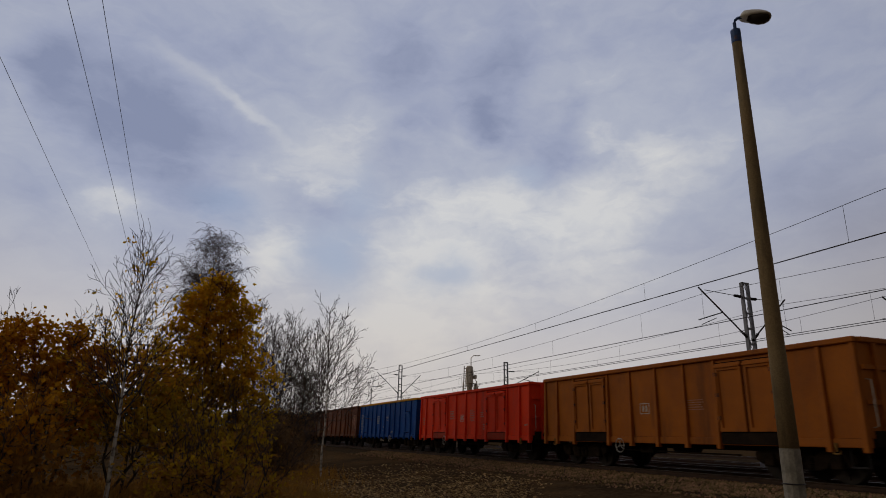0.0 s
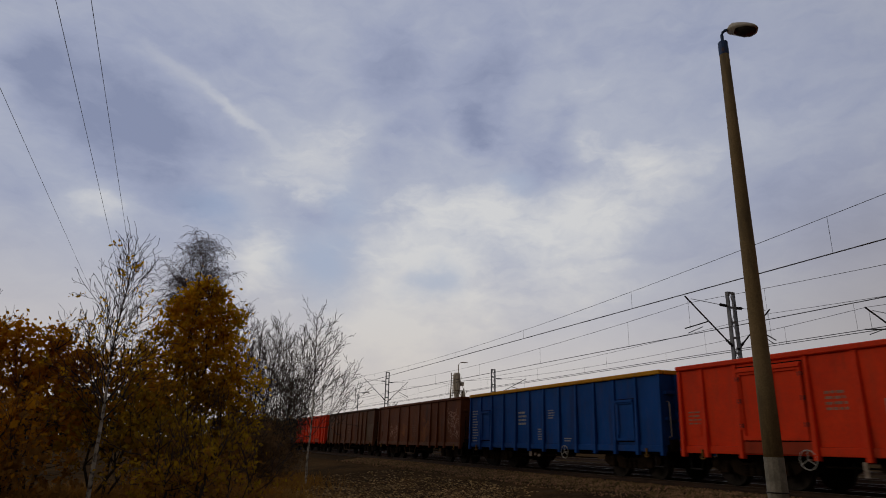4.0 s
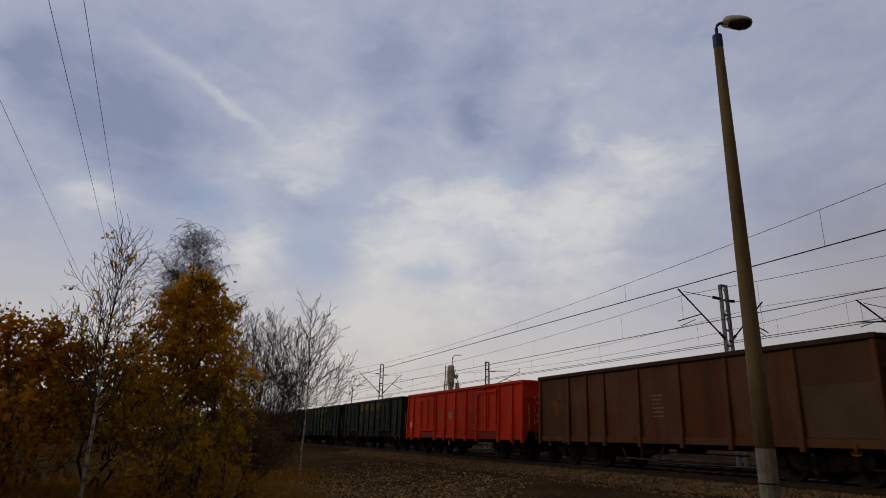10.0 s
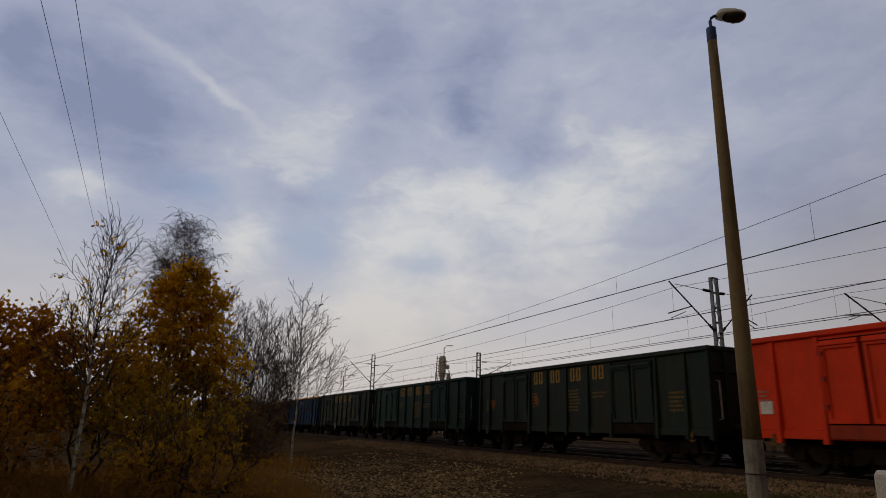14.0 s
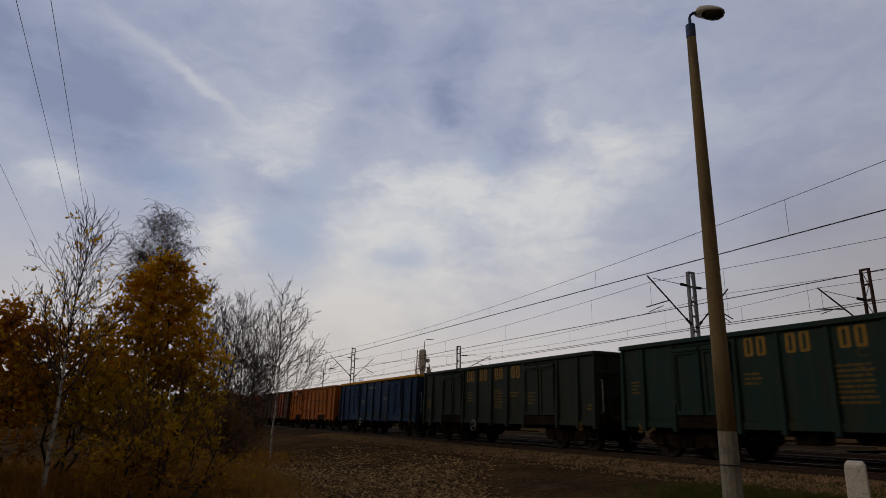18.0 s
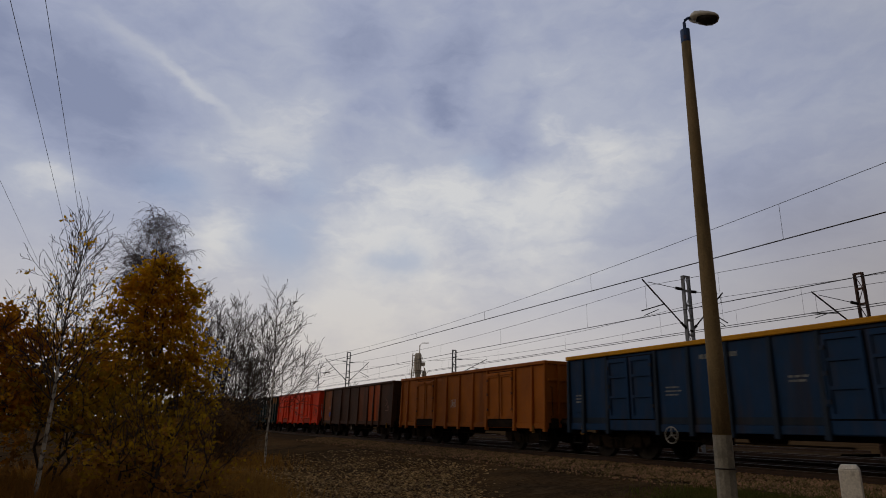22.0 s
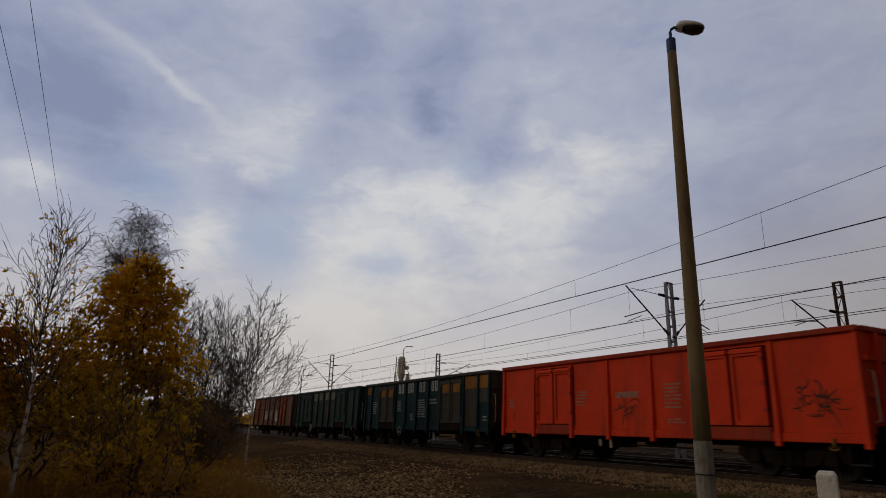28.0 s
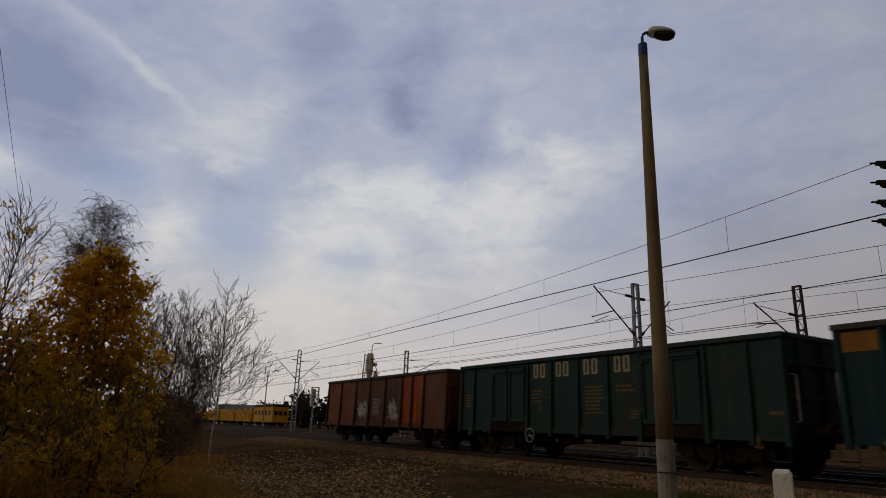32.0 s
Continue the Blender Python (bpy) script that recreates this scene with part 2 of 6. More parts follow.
def leaf_material(name, colours, mottle=0.45):
    """Leaves whose colour changes from leaf to leaf; light passes through them a little."""
    m = bpy.data.materials.new(name)
    m.use_nodes = True
    nt = m.node_tree
    N, K = nt.nodes, nt.links
    b = N["Principled BSDF"]
    rnd = N.new("ShaderNodeNewGeometry").outputs["Random Per Island"]
    clump = N.new("ShaderNodeTexNoise")
    clump.inputs["Scale"].default_value, clump.inputs["Detail"].default_value = 2.2, 3.0
    K.new(N.new("ShaderNodeTexCoord").outputs["Object"], clump.inputs["Vector"])
    spread = N.new("ShaderNodeMapRange")
    spread.inputs["From Min"].default_value, spread.inputs["From Max"].default_value = 0.3, 0.7
    K.new(clump.outputs["Fac"], spread.inputs["Value"])
    both = N.new("ShaderNodeMix")
    both.inputs[0].default_value = mottle
    K.new(spread.outputs[0], both.inputs[2]), K.new(rnd, both.inputs[3])
    r = N.new("ShaderNodeValToRGB")
    r.color_ramp.interpolation = "LINEAR"
    while len(r.color_ramp.elements) < len(colours):
        r.color_ramp.elements.new(0.5)
    for i, c in enumerate(colours):
        r.color_ramp.elements[i].position = i / (len(colours) - 1)
        r.color_ramp.elements[i].color = (*c, 1)
    K.new(both.outputs[0], r.inputs[0])
    K.new(r.outputs[0], b.inputs["Base Color"])
    b.inputs["Roughness"].default_value = 0.8
    b.inputs["Specular IOR Level"].default_value = 0.1
    tr = N.new("ShaderNodeBsdfTranslucent")
    K.new(r.outputs[0], tr.inputs[0])
    mx = N.new("ShaderNodeMixShader")
    mx.inputs[0].default_value = 0.5
    K.new(b.outputs[0], mx.inputs[1]), K.new(tr.outputs[0], mx.inputs[2])
    K.new(mx.outputs[0], N["Material Output"].inputs["Surface"])
    return m


M_GROUND = material("bare_earth", (0.105, 0.060, 0.026), 0.95, gloss=0.0, contrast=0.55, second=(0.042, 0.028, 0.016), scale=0.35, grain=9.0, bump=0.6, spots=(0.085, 0.056, 0.030), spot_amount=0.35, spot_scale=1.3, bump_size=0.05)
M_BALLAST = material("ballast_bed", (0.085, 0.056, 0.031), 0.95, gloss=0.0, contrast=0.5, second=(0.045, 0.033, 0.022), scale=1.2, grain=22.0, bump=1.0, bump_size=0.05)
M_BALLASTGREY = material("pale_grey_ballast_bed", (0.15, 0.13, 0.10), 0.95, gloss=0.0, contrast=0.5, second=(0.075, 0.068, 0.05), scale=0.8, grain=20.0, bump=1.0, bump_size=0.05)
M_STONE = material("crushed_stone", (0.27, 0.175, 0.085), 0.9, gloss=0.0, second=(0.13, 0.088, 0.047), scale=2.0, grain=30.0, island=0.6)
M_RAIL = material("rail_side_rust", (0.075, 0.045, 0.03), 0.7, 0.5, second=(0.05, 0.033, 0.025), scale=3)
M_RAILTOP = material("polished_rail_head", (0.17, 0.16, 0.15), 0.6, 0.6, scale=2, grain=60, bump=0.05)
M_SLEEPER = material("weathered_concrete_sleeper", (0.085, 0.075, 0.062), 0.9, scale=4, grain=40, per_object=0.2)
M_CONCRETE = material("aged_pole_concrete", (0.25, 0.175, 0.088), 0.9, gloss=0.1, second=(0.20, 0.148, 0.078), scale=1.6, grain=45, bump=0.35, spots=(0.09, 0.075, 0.05), spot_amount=0.35, spot_scale=3.0, streak=True)
M_POLEWHITE = material("faded_limewash", (0.30, 0.275, 0.22), 0.9, second=(0.21, 0.19, 0.15), scale=4, grain=35, spots=(0.16, 0.145, 0.115), spot_amount=0.4, spot_scale=5)
M_WHITE = material("white_painted_concrete", (0.78, 0.72, 0.62), 0.85, second=(0.66, 0.61, 0.52), scale=6, grain=40, spots=(0.34, 0.31, 0.26), spot_amount=0.16, spot_scale=7)
M_STEEL = material("galvanised_steel", (0.27, 0.28, 0.30), 0.6, 0.3, scale=3, grain=30, bump=0.1, spots=(0.12, 0.07, 0.04), spot_amount=0.2)
M_DARKSTEEL = material("dark_weathered_steel", (0.045, 0.04, 0.04), 0.7, 0.4, scale=3, grain=30, bump=0.15)
M_RUSTSTEEL = material("rusty_mast_steel", (0.11, 0.062, 0.045), 0.8, 0.2, second=(0.06, 0.04, 0.035), scale=3, grain=30, bump=0.15)
M_WIRE = material("catenary_copper_wire", (0.06, 0.055, 0.055), 0.6, 0.6, scale=2, grain=20, bump=0.0)
M_LAMPGREY = material("lamp_housing_grey", (0.78, 0.74, 0.66), 0.6, second=(0.62, 0.58, 0.50), scale=8, grain=60, bump=0.1)
M_LAMPGLASS = material("dull_lamp_cover", (0.07, 0.065, 0.06), 0.25, second=(0.05, 0.045, 0.04), scale=6, grain=50, bump=0.05)
M_DARKPANE = material("sooty_window_glass", (0.03, 0.028, 0.025), 0.55, gloss=0.1, scale=6, grain=50, bump=0.0)
M_BLUECAP = material("blue_painted_steel", (0.04, 0.09, 0.22), 0.5, second=(0.03, 0.06, 0.16), scale=8, grain=50, spots=(0.12, 0.06, 0.03), spot_amount=0.25, spot_scale=6)
M_BOGIE = material("bogie_grime", (0.014, 0.010, 0.008), 0.95, 0.0, gloss=0.02, second=(0.030, 0.020, 0.013), scale=2.5, grain=25, bump=0.4)
M_WHEEL = material("wheel_steel", (0.03, 0.024, 0.02), 0.8, 0.2, scale=4, grain=40)
M_BIRCHBARK = material("birch_bark", (0.58, 0.53, 0.46), 0.85, second=(0.40, 0.36, 0.30), scale=4, grain=18, spots=(0.035, 0.03, 0.028), spot_amount=0.5, spot_scale=9.0, bump=0.3)
M_TWIG = material("dark_twigs", (0.05, 0.04, 0.035), 0.9, second=(0.075, 0.055, 0.045), scale=3, grain=30)
M_GREYTWIG = material("pale_birch_twigs", (0.17, 0.145, 0.125), 0.9, second=(0.10, 0.08, 0.07), scale=3, grain=30)
M_HAZETWIG = material("violet_grey_birch_twigs", (0.20, 0.165, 0.17), 0.9, second=(0.13, 0.105, 0.105), scale=3, grain=30)
M_BARK = material("brown_bark", (0.06, 0.048, 0.038), 0.95, second=(0.04, 0.033, 0.028), scale=3, grain=25, bump=0.6)
L_GOLD = leaf_material("golden_autumn_leaves", [(0.50, 0.22, 0.007), (0.66, 0.33, 0.009), (0.76, 0.43, 0.012), (0.56, 0.30, 0.011), (0.42, 0.28, 0.016), (0.62, 0.26, 0.007)])
L_RUSSET = leaf_material("russet_autumn_leaves", [(0.42, 0.17, 0.011), (0.56, 0.24, 0.011), (0.64, 0.31, 0.014), (0.36, 0.15, 0.013)])
L_GREEN = leaf_material("fading_green_leaves", [(0.25, 0.17, 0.012), (0.36, 0.22, 0.012), (0.48, 0.28, 0.014), (0.30, 0.15, 0.012)])
L_FALLEN = leaf_material("dry_fallen_leaves", [(0.09, 0.052, 0.022), (0.28, 0.165, 0.065), (0.74, 0.49, 0.21), (0.15, 0.085, 0.035), (0.045, 0.028, 0.015), (0.56, 0.35, 0.14)], 0.9)
L_DRYGRASS = leaf_material("dry_straw_grass", [(0.24, 0.12, 0.022), (0.34, 0.18, 0.04), (0.16, 0.08, 0.02)])
L_GRASS = leaf_material("short_green_grass", [(0.07, 0.085, 0.014), (0.10, 0.105, 0.02), (0.15, 0.12, 0.03)])
L_DARKBRUSH = leaf_material("dark_withered_foliage", [(0.14, 0.087, 0.048), (0.20, 0.12, 0.056), (0.26, 0.14, 0.05)])
L_BRUSH = leaf_material("dead_brush", [(0.24, 0.125, 0.032), (0.34, 0.17, 0.036), (0.48, 0.22, 0.028)])

# ---- building helpers ----


def thing(name, label, category, group="", at=(0, 0, 0)):
    ob = new(name)
    ob.empty_display_size = 0.2
    ob.location = at
    return tagged(ob, label, category, group)


def mesh_of(name, bm, mat, smooth=False):
    me = bpy.data.meshes.new(name)
    bm.normal_update()
    bm.to_mesh(me)
    bm.free()
    if smooth:
        me.polygons.foreach_set("use_smooth", [True] * len(me.polygons))
    me.materials.append(mat)
    return me


def put(name, me, parent, label="", at=(0, 0, 0)):
    ob = new(name, me)
    ob.parent = parent
    ob.location = at
    if label:
        ob["label"] = label
    return ob


def part(name, bm, mat, parent, label="", at=(0, 0, 0), smooth=False):
    return put(name, mesh_of(name, bm, mat, smooth), parent, label, at)


def box(bm, x0, x1, y0, y1, z0, z1):
    v = [bm.verts.new(p) for p in ((x0, y0, z0), (x1, y0, z0), (x1, y1, z0), (x0, y1, z0), (x0, y0, z1), (x1, y0, z1), (x1, y1, z1), (x0, y1, z1))]
    for f in ((3, 2, 1, 0), (4, 5, 6, 7), (0, 1, 5, 4), (1, 2, 6, 5), (2, 3, 7, 6), (3, 0, 4, 7)):
        bm.faces.new([v[i] for i in f])
    return v


def bevel_all(bm, w, seg=1):
    bmesh.ops.bevel(bm, geom=list(bm.edges), offset=w, segments=seg, affect="EDGES", profile=0.6)
    return bm


def boxed(x0, x1, y0, y1, z0, z1, w=0.0):
    bm = bmesh.new()
    box(bm, x0, x1, y0, y1, z0, z1)
    return bevel_all(bm, w) if w else bm


def tube(bm, pts, radii, n=6, cap=True):
    """A round bar through the points, with one radius each."""
    rings = []
    pts = [Vector(p) for p in pts]
    for i, p in enumerate(pts):
        d = (pts[min(i + 1, len(pts) - 1)] - pts[max(i - 1, 0)]).normalized()
        side = d.cross(Vector((0, 0, 1)) if abs(d.z) < 0.9 else Vector((1, 0, 0))).normalized()
        other = d.cross(side)
        r = radii[i] if not isinstance(radii, (int, float)) else radii
        rings.append([bm.verts.new(p + r * (math.cos(2 * math.pi * k / n) * side + math.sin(2 * math.pi * k / n) * other)) for k in range(n)])
    for a, b in zip(rings, rings[1:]):
        for k in range(n):
            bm.faces.new((a[k], a[(k + 1) % n], b[(k + 1) % n], b[k]))
    if cap and n > 2:
        bm.faces.new(rings[0][::-1])
        bm.faces.new(rings[-1])
    return rings


def bar(p, q, r, n=6):
    bm = bmesh.new()
    tube(bm, [p, q], r, n)
    return bm


def lathe(bm, centre, axis, profile, n=16):
    """Rings of (distance along the axis, radius) about an axis 'x', 'y' or 'z'."""
    i = "xyz".index(axis)
    j, k = (i + 1) % 3, (i + 2) % 3
    rings = []
    for d, r in profile:
        ring = []
        for a in range(n):
            c = [0, 0, 0]
            c[i] = centre[i] + d
            c[j] = centre[j] + r * math.cos(2 * math.pi * a / n)
            c[k] = centre[k] + r * math.sin(2 * math.pi * a / n)
            ring.append(bm.verts.new(c))
        rings.append(ring)
    for a, b in zip(rings, rings[1:]):
        for q in range(n):
            bm.faces.new((a[q], a[(q + 1) % n], b[(q + 1) % n], b[q]))
    bm.faces.new(rings[0][::-1])
    bm.faces.new(rings[-1])
    return bm


class Soup:
    """Many small pieces collected into one mesh."""

    def __init__(self):
        self.v, self.f = [], []

    def add(self, verts, faces):
        o = len(self.v)
        self.v.extend(verts)
        self.f.extend([tuple(o + i for i in f) for f in faces])

    def mesh(self, name, mat):
        me = bpy.data.meshes.new(name)
        me.from_pydata([tuple(p) for p in self.v], [], self.f)
        me.materials.append(mat)
        me.update()
        return me

    def rod(self, p, q, r0, r1, n=3):
        d = q - p
        if d.length < 1e-6:
            return
        d = d.normalized()
        s = d.cross(Vector((0.3, 0.2, 1.0)) if abs(d.z) < 0.95 else Vector((1, 0, 0))).normalized()
        o = d.cross(s)
        a = [(s * math.cos(2 * math.pi * k / n) + o * math.sin(2 * math.pi * k / n)) for k in range(n)]
        self.add([p + r0 * w for w in a] + [q + r1 * w for w in a], [(k, (k + 1) % n, n + (k + 1) % n, n + k) for k in range(n)])

    def leaf(self, p, d, side, size, width=0.55):
        """A four-cornered leaf, slightly folded along its rib."""
        nrm = d.cross(side)
        self.add([p, p + d * size * 0.55 + side * size * width * 0.5 + nrm * size * 0.1, p + d * size, p + d * size * 0.5 - side * size * width * 0.5 + nrm * size * 0.1], [(0, 1, 2), (0, 2, 3)])


def rand_dir(rng):
    while True:
        v = Vector((rng.uniform(-1, 1), rng.uniform(-1, 1), rng.uniform(-1, 1)))
        if 0.1 < v.length < 1:
            return v.normalized()


# ---- setting: ground, ballast, tracks ----
RAIL_Z = EYE - 0.88
TRACK_X = 15.06


def rise(x, y):
    """Height of the bare ground: level by the path, a little higher along the railway, rough everywhere."""
    t = min(1.0, max(0.0, (x - 7.0) / 4.6))
    z = 0.30 * t * t * (3 - 2 * t)
    far = min(1.0, max(0.0, (math.hypot(x, y) - 60) / 100))
    z += (1 - far) * (0.05 * noise.noise((x * 0.35, y * 0.35, 3.1)) + 0.025 * noise.noise((x * 1.3, y * 1.3, 7.7)))
    # the scrub on the verge stands in a shallow ditch
    s = min(1.0, max(0.0, (2.6 - x) / 3.0)) * min(1.0, max(0.0, (y - 9) / 5)) * (1 - far)
    return z - 0.25 * s


def steps(near, far, fine, grow):
    out, d, s = [], 0.0, fine
    while d < far:
        out.append(d)
        if d > near:
            s *= grow
        d += s
    return out + [far]


def build_ground():
    xs = sorted({-a for a in steps(14, 2500, 0.5, 1.35)} | set(steps(18, 2500, 0.5, 1.35)))
    ys = sorted({-a for a in steps(2, 2500, 0.6, 1.5)} | set(steps(48, 3000, 0.5, 1.25)))
    verts = [(x, y, rise(x, y)) for y in ys for x in xs]
    w = len(xs)
    faces = [(j * w + i, j * w + i + 1, (j + 1) * w + i + 1, (j + 1) * w + i) for j in range(len(ys) - 1) for i in range(w - 1)]
    me = bpy.data.meshes.new("ground")
    me.from_pydata(verts, [], faces)
    me.polygons.foreach_set("use_smooth", [True] * len(me.polygons))
    me.materials.append(M_GROUND)
    tagged(new("ground", me), "dark bare earth strewn with fallen leaves", "ground", kind="structure")


build_ground()


def build_bed(name, profile, y0, y1, label, mat=M_BALLAST):
    ys = [y0 + 0.6 * i for i in range(int((70 - y0) / 0.6))] + [80, 100, 140, 200, 300, y1]
    verts, faces, w = [], [], len(profile)
    for y in ys:
        for x, z in profile:
            n = noise.noise((x * 0.9, y * 0.7, 1.7))
            verts.append((x + 0.12 * noise.noise((x, y * 0.6, 9.0)), y, z + 0.03 * n))
    for j in range(len(ys) - 1):
        for i in range(w - 1):
            faces.append((j * w + i, j * w + i + 1, (j + 1) * w + i + 1, (j + 1) * w + i))
    me = bpy.data.meshes.new(name)
    me.from_pydata(verts, [], faces)
    me.materials.append(mat)
    return tagged(new(name, me), label, "ballast", kind="structure")


BED = RAIL_Z - 0.17
build_bed("ballast_bed", [(11.6, 0.14), (12.1, 0.35), (12.7, 0.42), (13.3, BED), (14.2, BED + 0.01), (15.06, BED), (16.0, BED + 0.01), (16.9, BED), (17.7, BED - 0.1)], -40, 420, "low bed of dirty brown crushed stone under the track")
build_bed("ballast_bed", [(17.6, BED - 0.12), (18.3, BED), (19.6, BED + 0.01), (21.0, BED), (22.0, BED - 0.02), (23.0, BED), (25.5, BED), (26.4, BED - 0.15), (28, 0.2)], -40, 420, "wide bed of grey crushed stone under two farther tracks", M_BALLASTGREY)
build_bed("ballast_bed", [(31.5, 0.2), (32.4, BED), (34, BED), (35.6, BED), (36.5, 0.2)], 20, 420, "far bed of crushed stone under a siding")


def build_track(x, y0, y1, sleepers, label):
    t = thing("railway_track", label, "railway track", "railway tracks", (x, 0, 0))
    t["kind"] = "structure"
    for s in (-0.7535, 0.7535):
        prof = [(-0.07, 0), (0.07, 0), (0.07, 0.02), (0.012, 0.04), (0.012, 0.115), (0.036, 0.125), (0.036, 0.15), (-0.036, 0.15), (-0.036, 0.125), (-0.012, 0.115), (-0.012, 0.04), (-0.07, 0.02)]
        bm = bmesh.new()
        a = [bm.verts.new((s + px, y0, RAIL_Z - 0.152 + pz)) for px, pz in prof]
        b = [bm.verts.new((s + px, y1, RAIL_Z - 0.152 + pz)) for px, pz in prof]
        n = len(prof)
        for i in range(n):
            bm.faces.new((a[i], a[(i + 1) % n], b[(i + 1) % n], b[i]))
        bm.faces.new(a[::-1]), bm.faces.new(b)
        rail = part("rail", bm, M_RAIL, t, "rusty steel rail")
        part("rail_head", boxed(s - 0.034, s + 0.034, y0, y1, RAIL_Z - 0.006, RAIL_Z), M_RAILTOP, rail, "worn bright running surface")
    bm = bmesh.new()
    v = box(bm, -1.25, 1.25, -0.13, 0.13, -0.14, 0.0)
    for q in v[4:]:
        q.co.y *= 0.75
    me = mesh_of("sleeper", bm, M_SLEEPER)
    for i in range(sleepers):
        put("sleeper", me, t, "", (0, -4 + 0.62 * i, RAIL_Z - 0.15))
    return t


build_track(TRACK_X, -40, 420, 110, "straight rusty railway track with bright rail heads")
build_track(19.55, -40, 420, 60, "second railway track on dirty ballast")
build_track(24.2, -40, 420, 60, "third railway track beside the catenary masts")
build_track(34.0, 20, 420, 0, "far siding track under yellow wagons")

# ---- the train ----
PITCH, HALF, WIDE = 14.04, 6.486, 1.45
TOP, SILL, FLOOR = 3.17, 0.80, 0.98
POSTS = [-6.42, -5.58, -4.44, -2.40, -1.22, 0.0, 1.22, 2.40, 4.44, 5.58, 6.42]
DOORS = [(-4.44, -2.40), (2.40, 4.44)]


def paint(name, base, rust=0.35, second=None, rough=0.62, dust=0.2):
    return material(name, base, rough, second=second, scale=0.9, grain=14.0, bump=0.12, spots=(0.035, 0.020, 0.012), spot_amount=rust, spot_scale=1.6, streak=True, gloss=0.14, contrast=0.10, dust=dust, spot_mix=0.5)


# near-black that paints the shade in the gaps round doors and hatches
M_GAP_SHADE = material("gap_shade_black", (0.012, 0.009, 0.007), 0.95, gloss=0.05, scale=4, grain=30)
P_OCHRE = paint("ochre_brown_paint", (0.38, 0.112, 0.010), 0.26, (0.27, 0.078, 0.010))
P_RED = paint("signal_red_paint", (0.80, 0.050, 0.008), 0.22, (0.66, 0.038, 0.008))
P_REDDARK = paint("dull_dark_red_paint", (0.40, 0.040, 0.012), 0.3, (0.28, 0.034, 0.012))
P_RED2 = paint("faded_red_paint", (0.74, 0.052, 0.010), 0.24, (0.58, 0.042, 0.010))
P_BLUE = paint("strong_blue_paint", (0.005, 0.066, 0.285), 0.2, (0.004, 0.048, 0.205))
P_BLUE2 = paint("dull_blue_paint", (0.008, 0.036, 0.095), 0.30, (0.009, 0.030, 0.072))
P_RUST = paint("rust_brown_paint", (0.15, 0.045, 0.014), 0.34, (0.10, 0.034, 0.015))
P_RUST2 = paint("dark_rust_brown_paint", (0.12, 0.042, 0.017), 0.36, (0.15, 0.070, 0.038))
P_BROWNGREY = paint("worn_grey_brown_paint", (0.105, 0.050, 0.024), 0.3, (0.08, 0.038, 0.019))
BAYS = [6.42, 4.56, 2.56, 0.88, -0.84, -2.52, -4.52, -6.42]
P_GREEN = paint("dirty_dark_green_paint", (0.015, 0.030, 0.025), 0.34, (0.025, 0.028, 0.020))
P_GREEN2 = paint("bottle_green_paint", (0.011, 0.036, 0.029), 0.30, (0.018, 0.030, 0.023))
P_OLIVE = paint("olive_grey_green_paint", (0.026, 0.036, 0.027), 0.32, (0.021, 0.031, 0.025))
P_TEAL = paint("teal_green_paint", (0.004, 0.032, 0.035), 0.26, (0.007, 0.025, 0.026))
P_DARKBROWN = paint("sooty_brown_paint", (0.050, 0.025, 0.014), 0.3, (0.075, 0.030, 0.014))
P_ORANGE = paint("weathered_orange_paint", (0.40, 0.075, 0.012), 0.36, (0.26, 0.055, 0.014))
P_WORNOCHRE = paint("worn_ochre_paint", (0.25, 0.075, 0.017), 0.5, (0.13, 0.05, 0.02))
P_RUSTORANGE = paint("rusted_orange_brown_paint", (0.25, 0.072, 0.016), 0.45, (0.14, 0.044, 0.015))
P_PALEGREY = paint("scraped_grey_paint", (0.135, 0.088, 0.055), 0.25, (0.095, 0.056, 0.032))
P_YELLOW = paint("yellow_rim_paint", (0.62, 0.29, 0.01), 0.2, (0.5, 0.22, 0.01))
P_YELLOWCAR = paint("yellow_machine_paint", (0.62, 0.30, 0.008), 0.2, (0.5, 0.24, 0.008))
P_GRIMEGREY = paint("grimy_grey_steel", (0.068, 0.057, 0.043), 0.25)
P_BLUESOOT = paint("sooty_blue_paint", (0.018, 0.032, 0.055), 0.3)
P_DOORORANGE = paint("orange_patch_paint", (0.33, 0.13, 0.02), 0.2)
M_MARKWHITE = material("white_stencil_paint", (0.36, 0.36, 0.34), 0.8, second=(0.22, 0.22, 0.21), scale=8, grain=40, bump=0)
M_MARKCREAM = material("cream_stencil_paint", (0.42, 0.36, 0.22), 0.8, second=(0.3, 0.26, 0.16), scale=8, grain=40, bump=0)
M_MARKYELLOW = material("faded_yellow_stencil_paint", (0.17, 0.105, 0.022), 0.8, second=(0.08, 0.055, 0.02), scale=8, grain=40, bump=0)
M_MARKBRIGHT = material("fresh_white_stencil_paint", (0.62, 0.60, 0.54), 0.8, second=(0.5, 0.48, 0.43), scale=8, grain=40, bump=0)
M_EMBLEM = material("emblem_white_paint", (0.48, 0.42, 0.33), 0.8, second=(0.34, 0.27, 0.20), scale=8, grain=40, bump=0)
M_MARKFAINT = material("dull_grey_stencil_paint", (0.24, 0.24, 0.22), 0.8, second=(0.10, 0.11, 0.12), scale=8, grain=40, bump=0)
M_MARKGOLD = material("orange_yellow_stencil_paint", (0.42, 0.23, 0.035), 0.8, second=(0.26, 0.14, 0.03), scale=8, grain=40, bump=0)
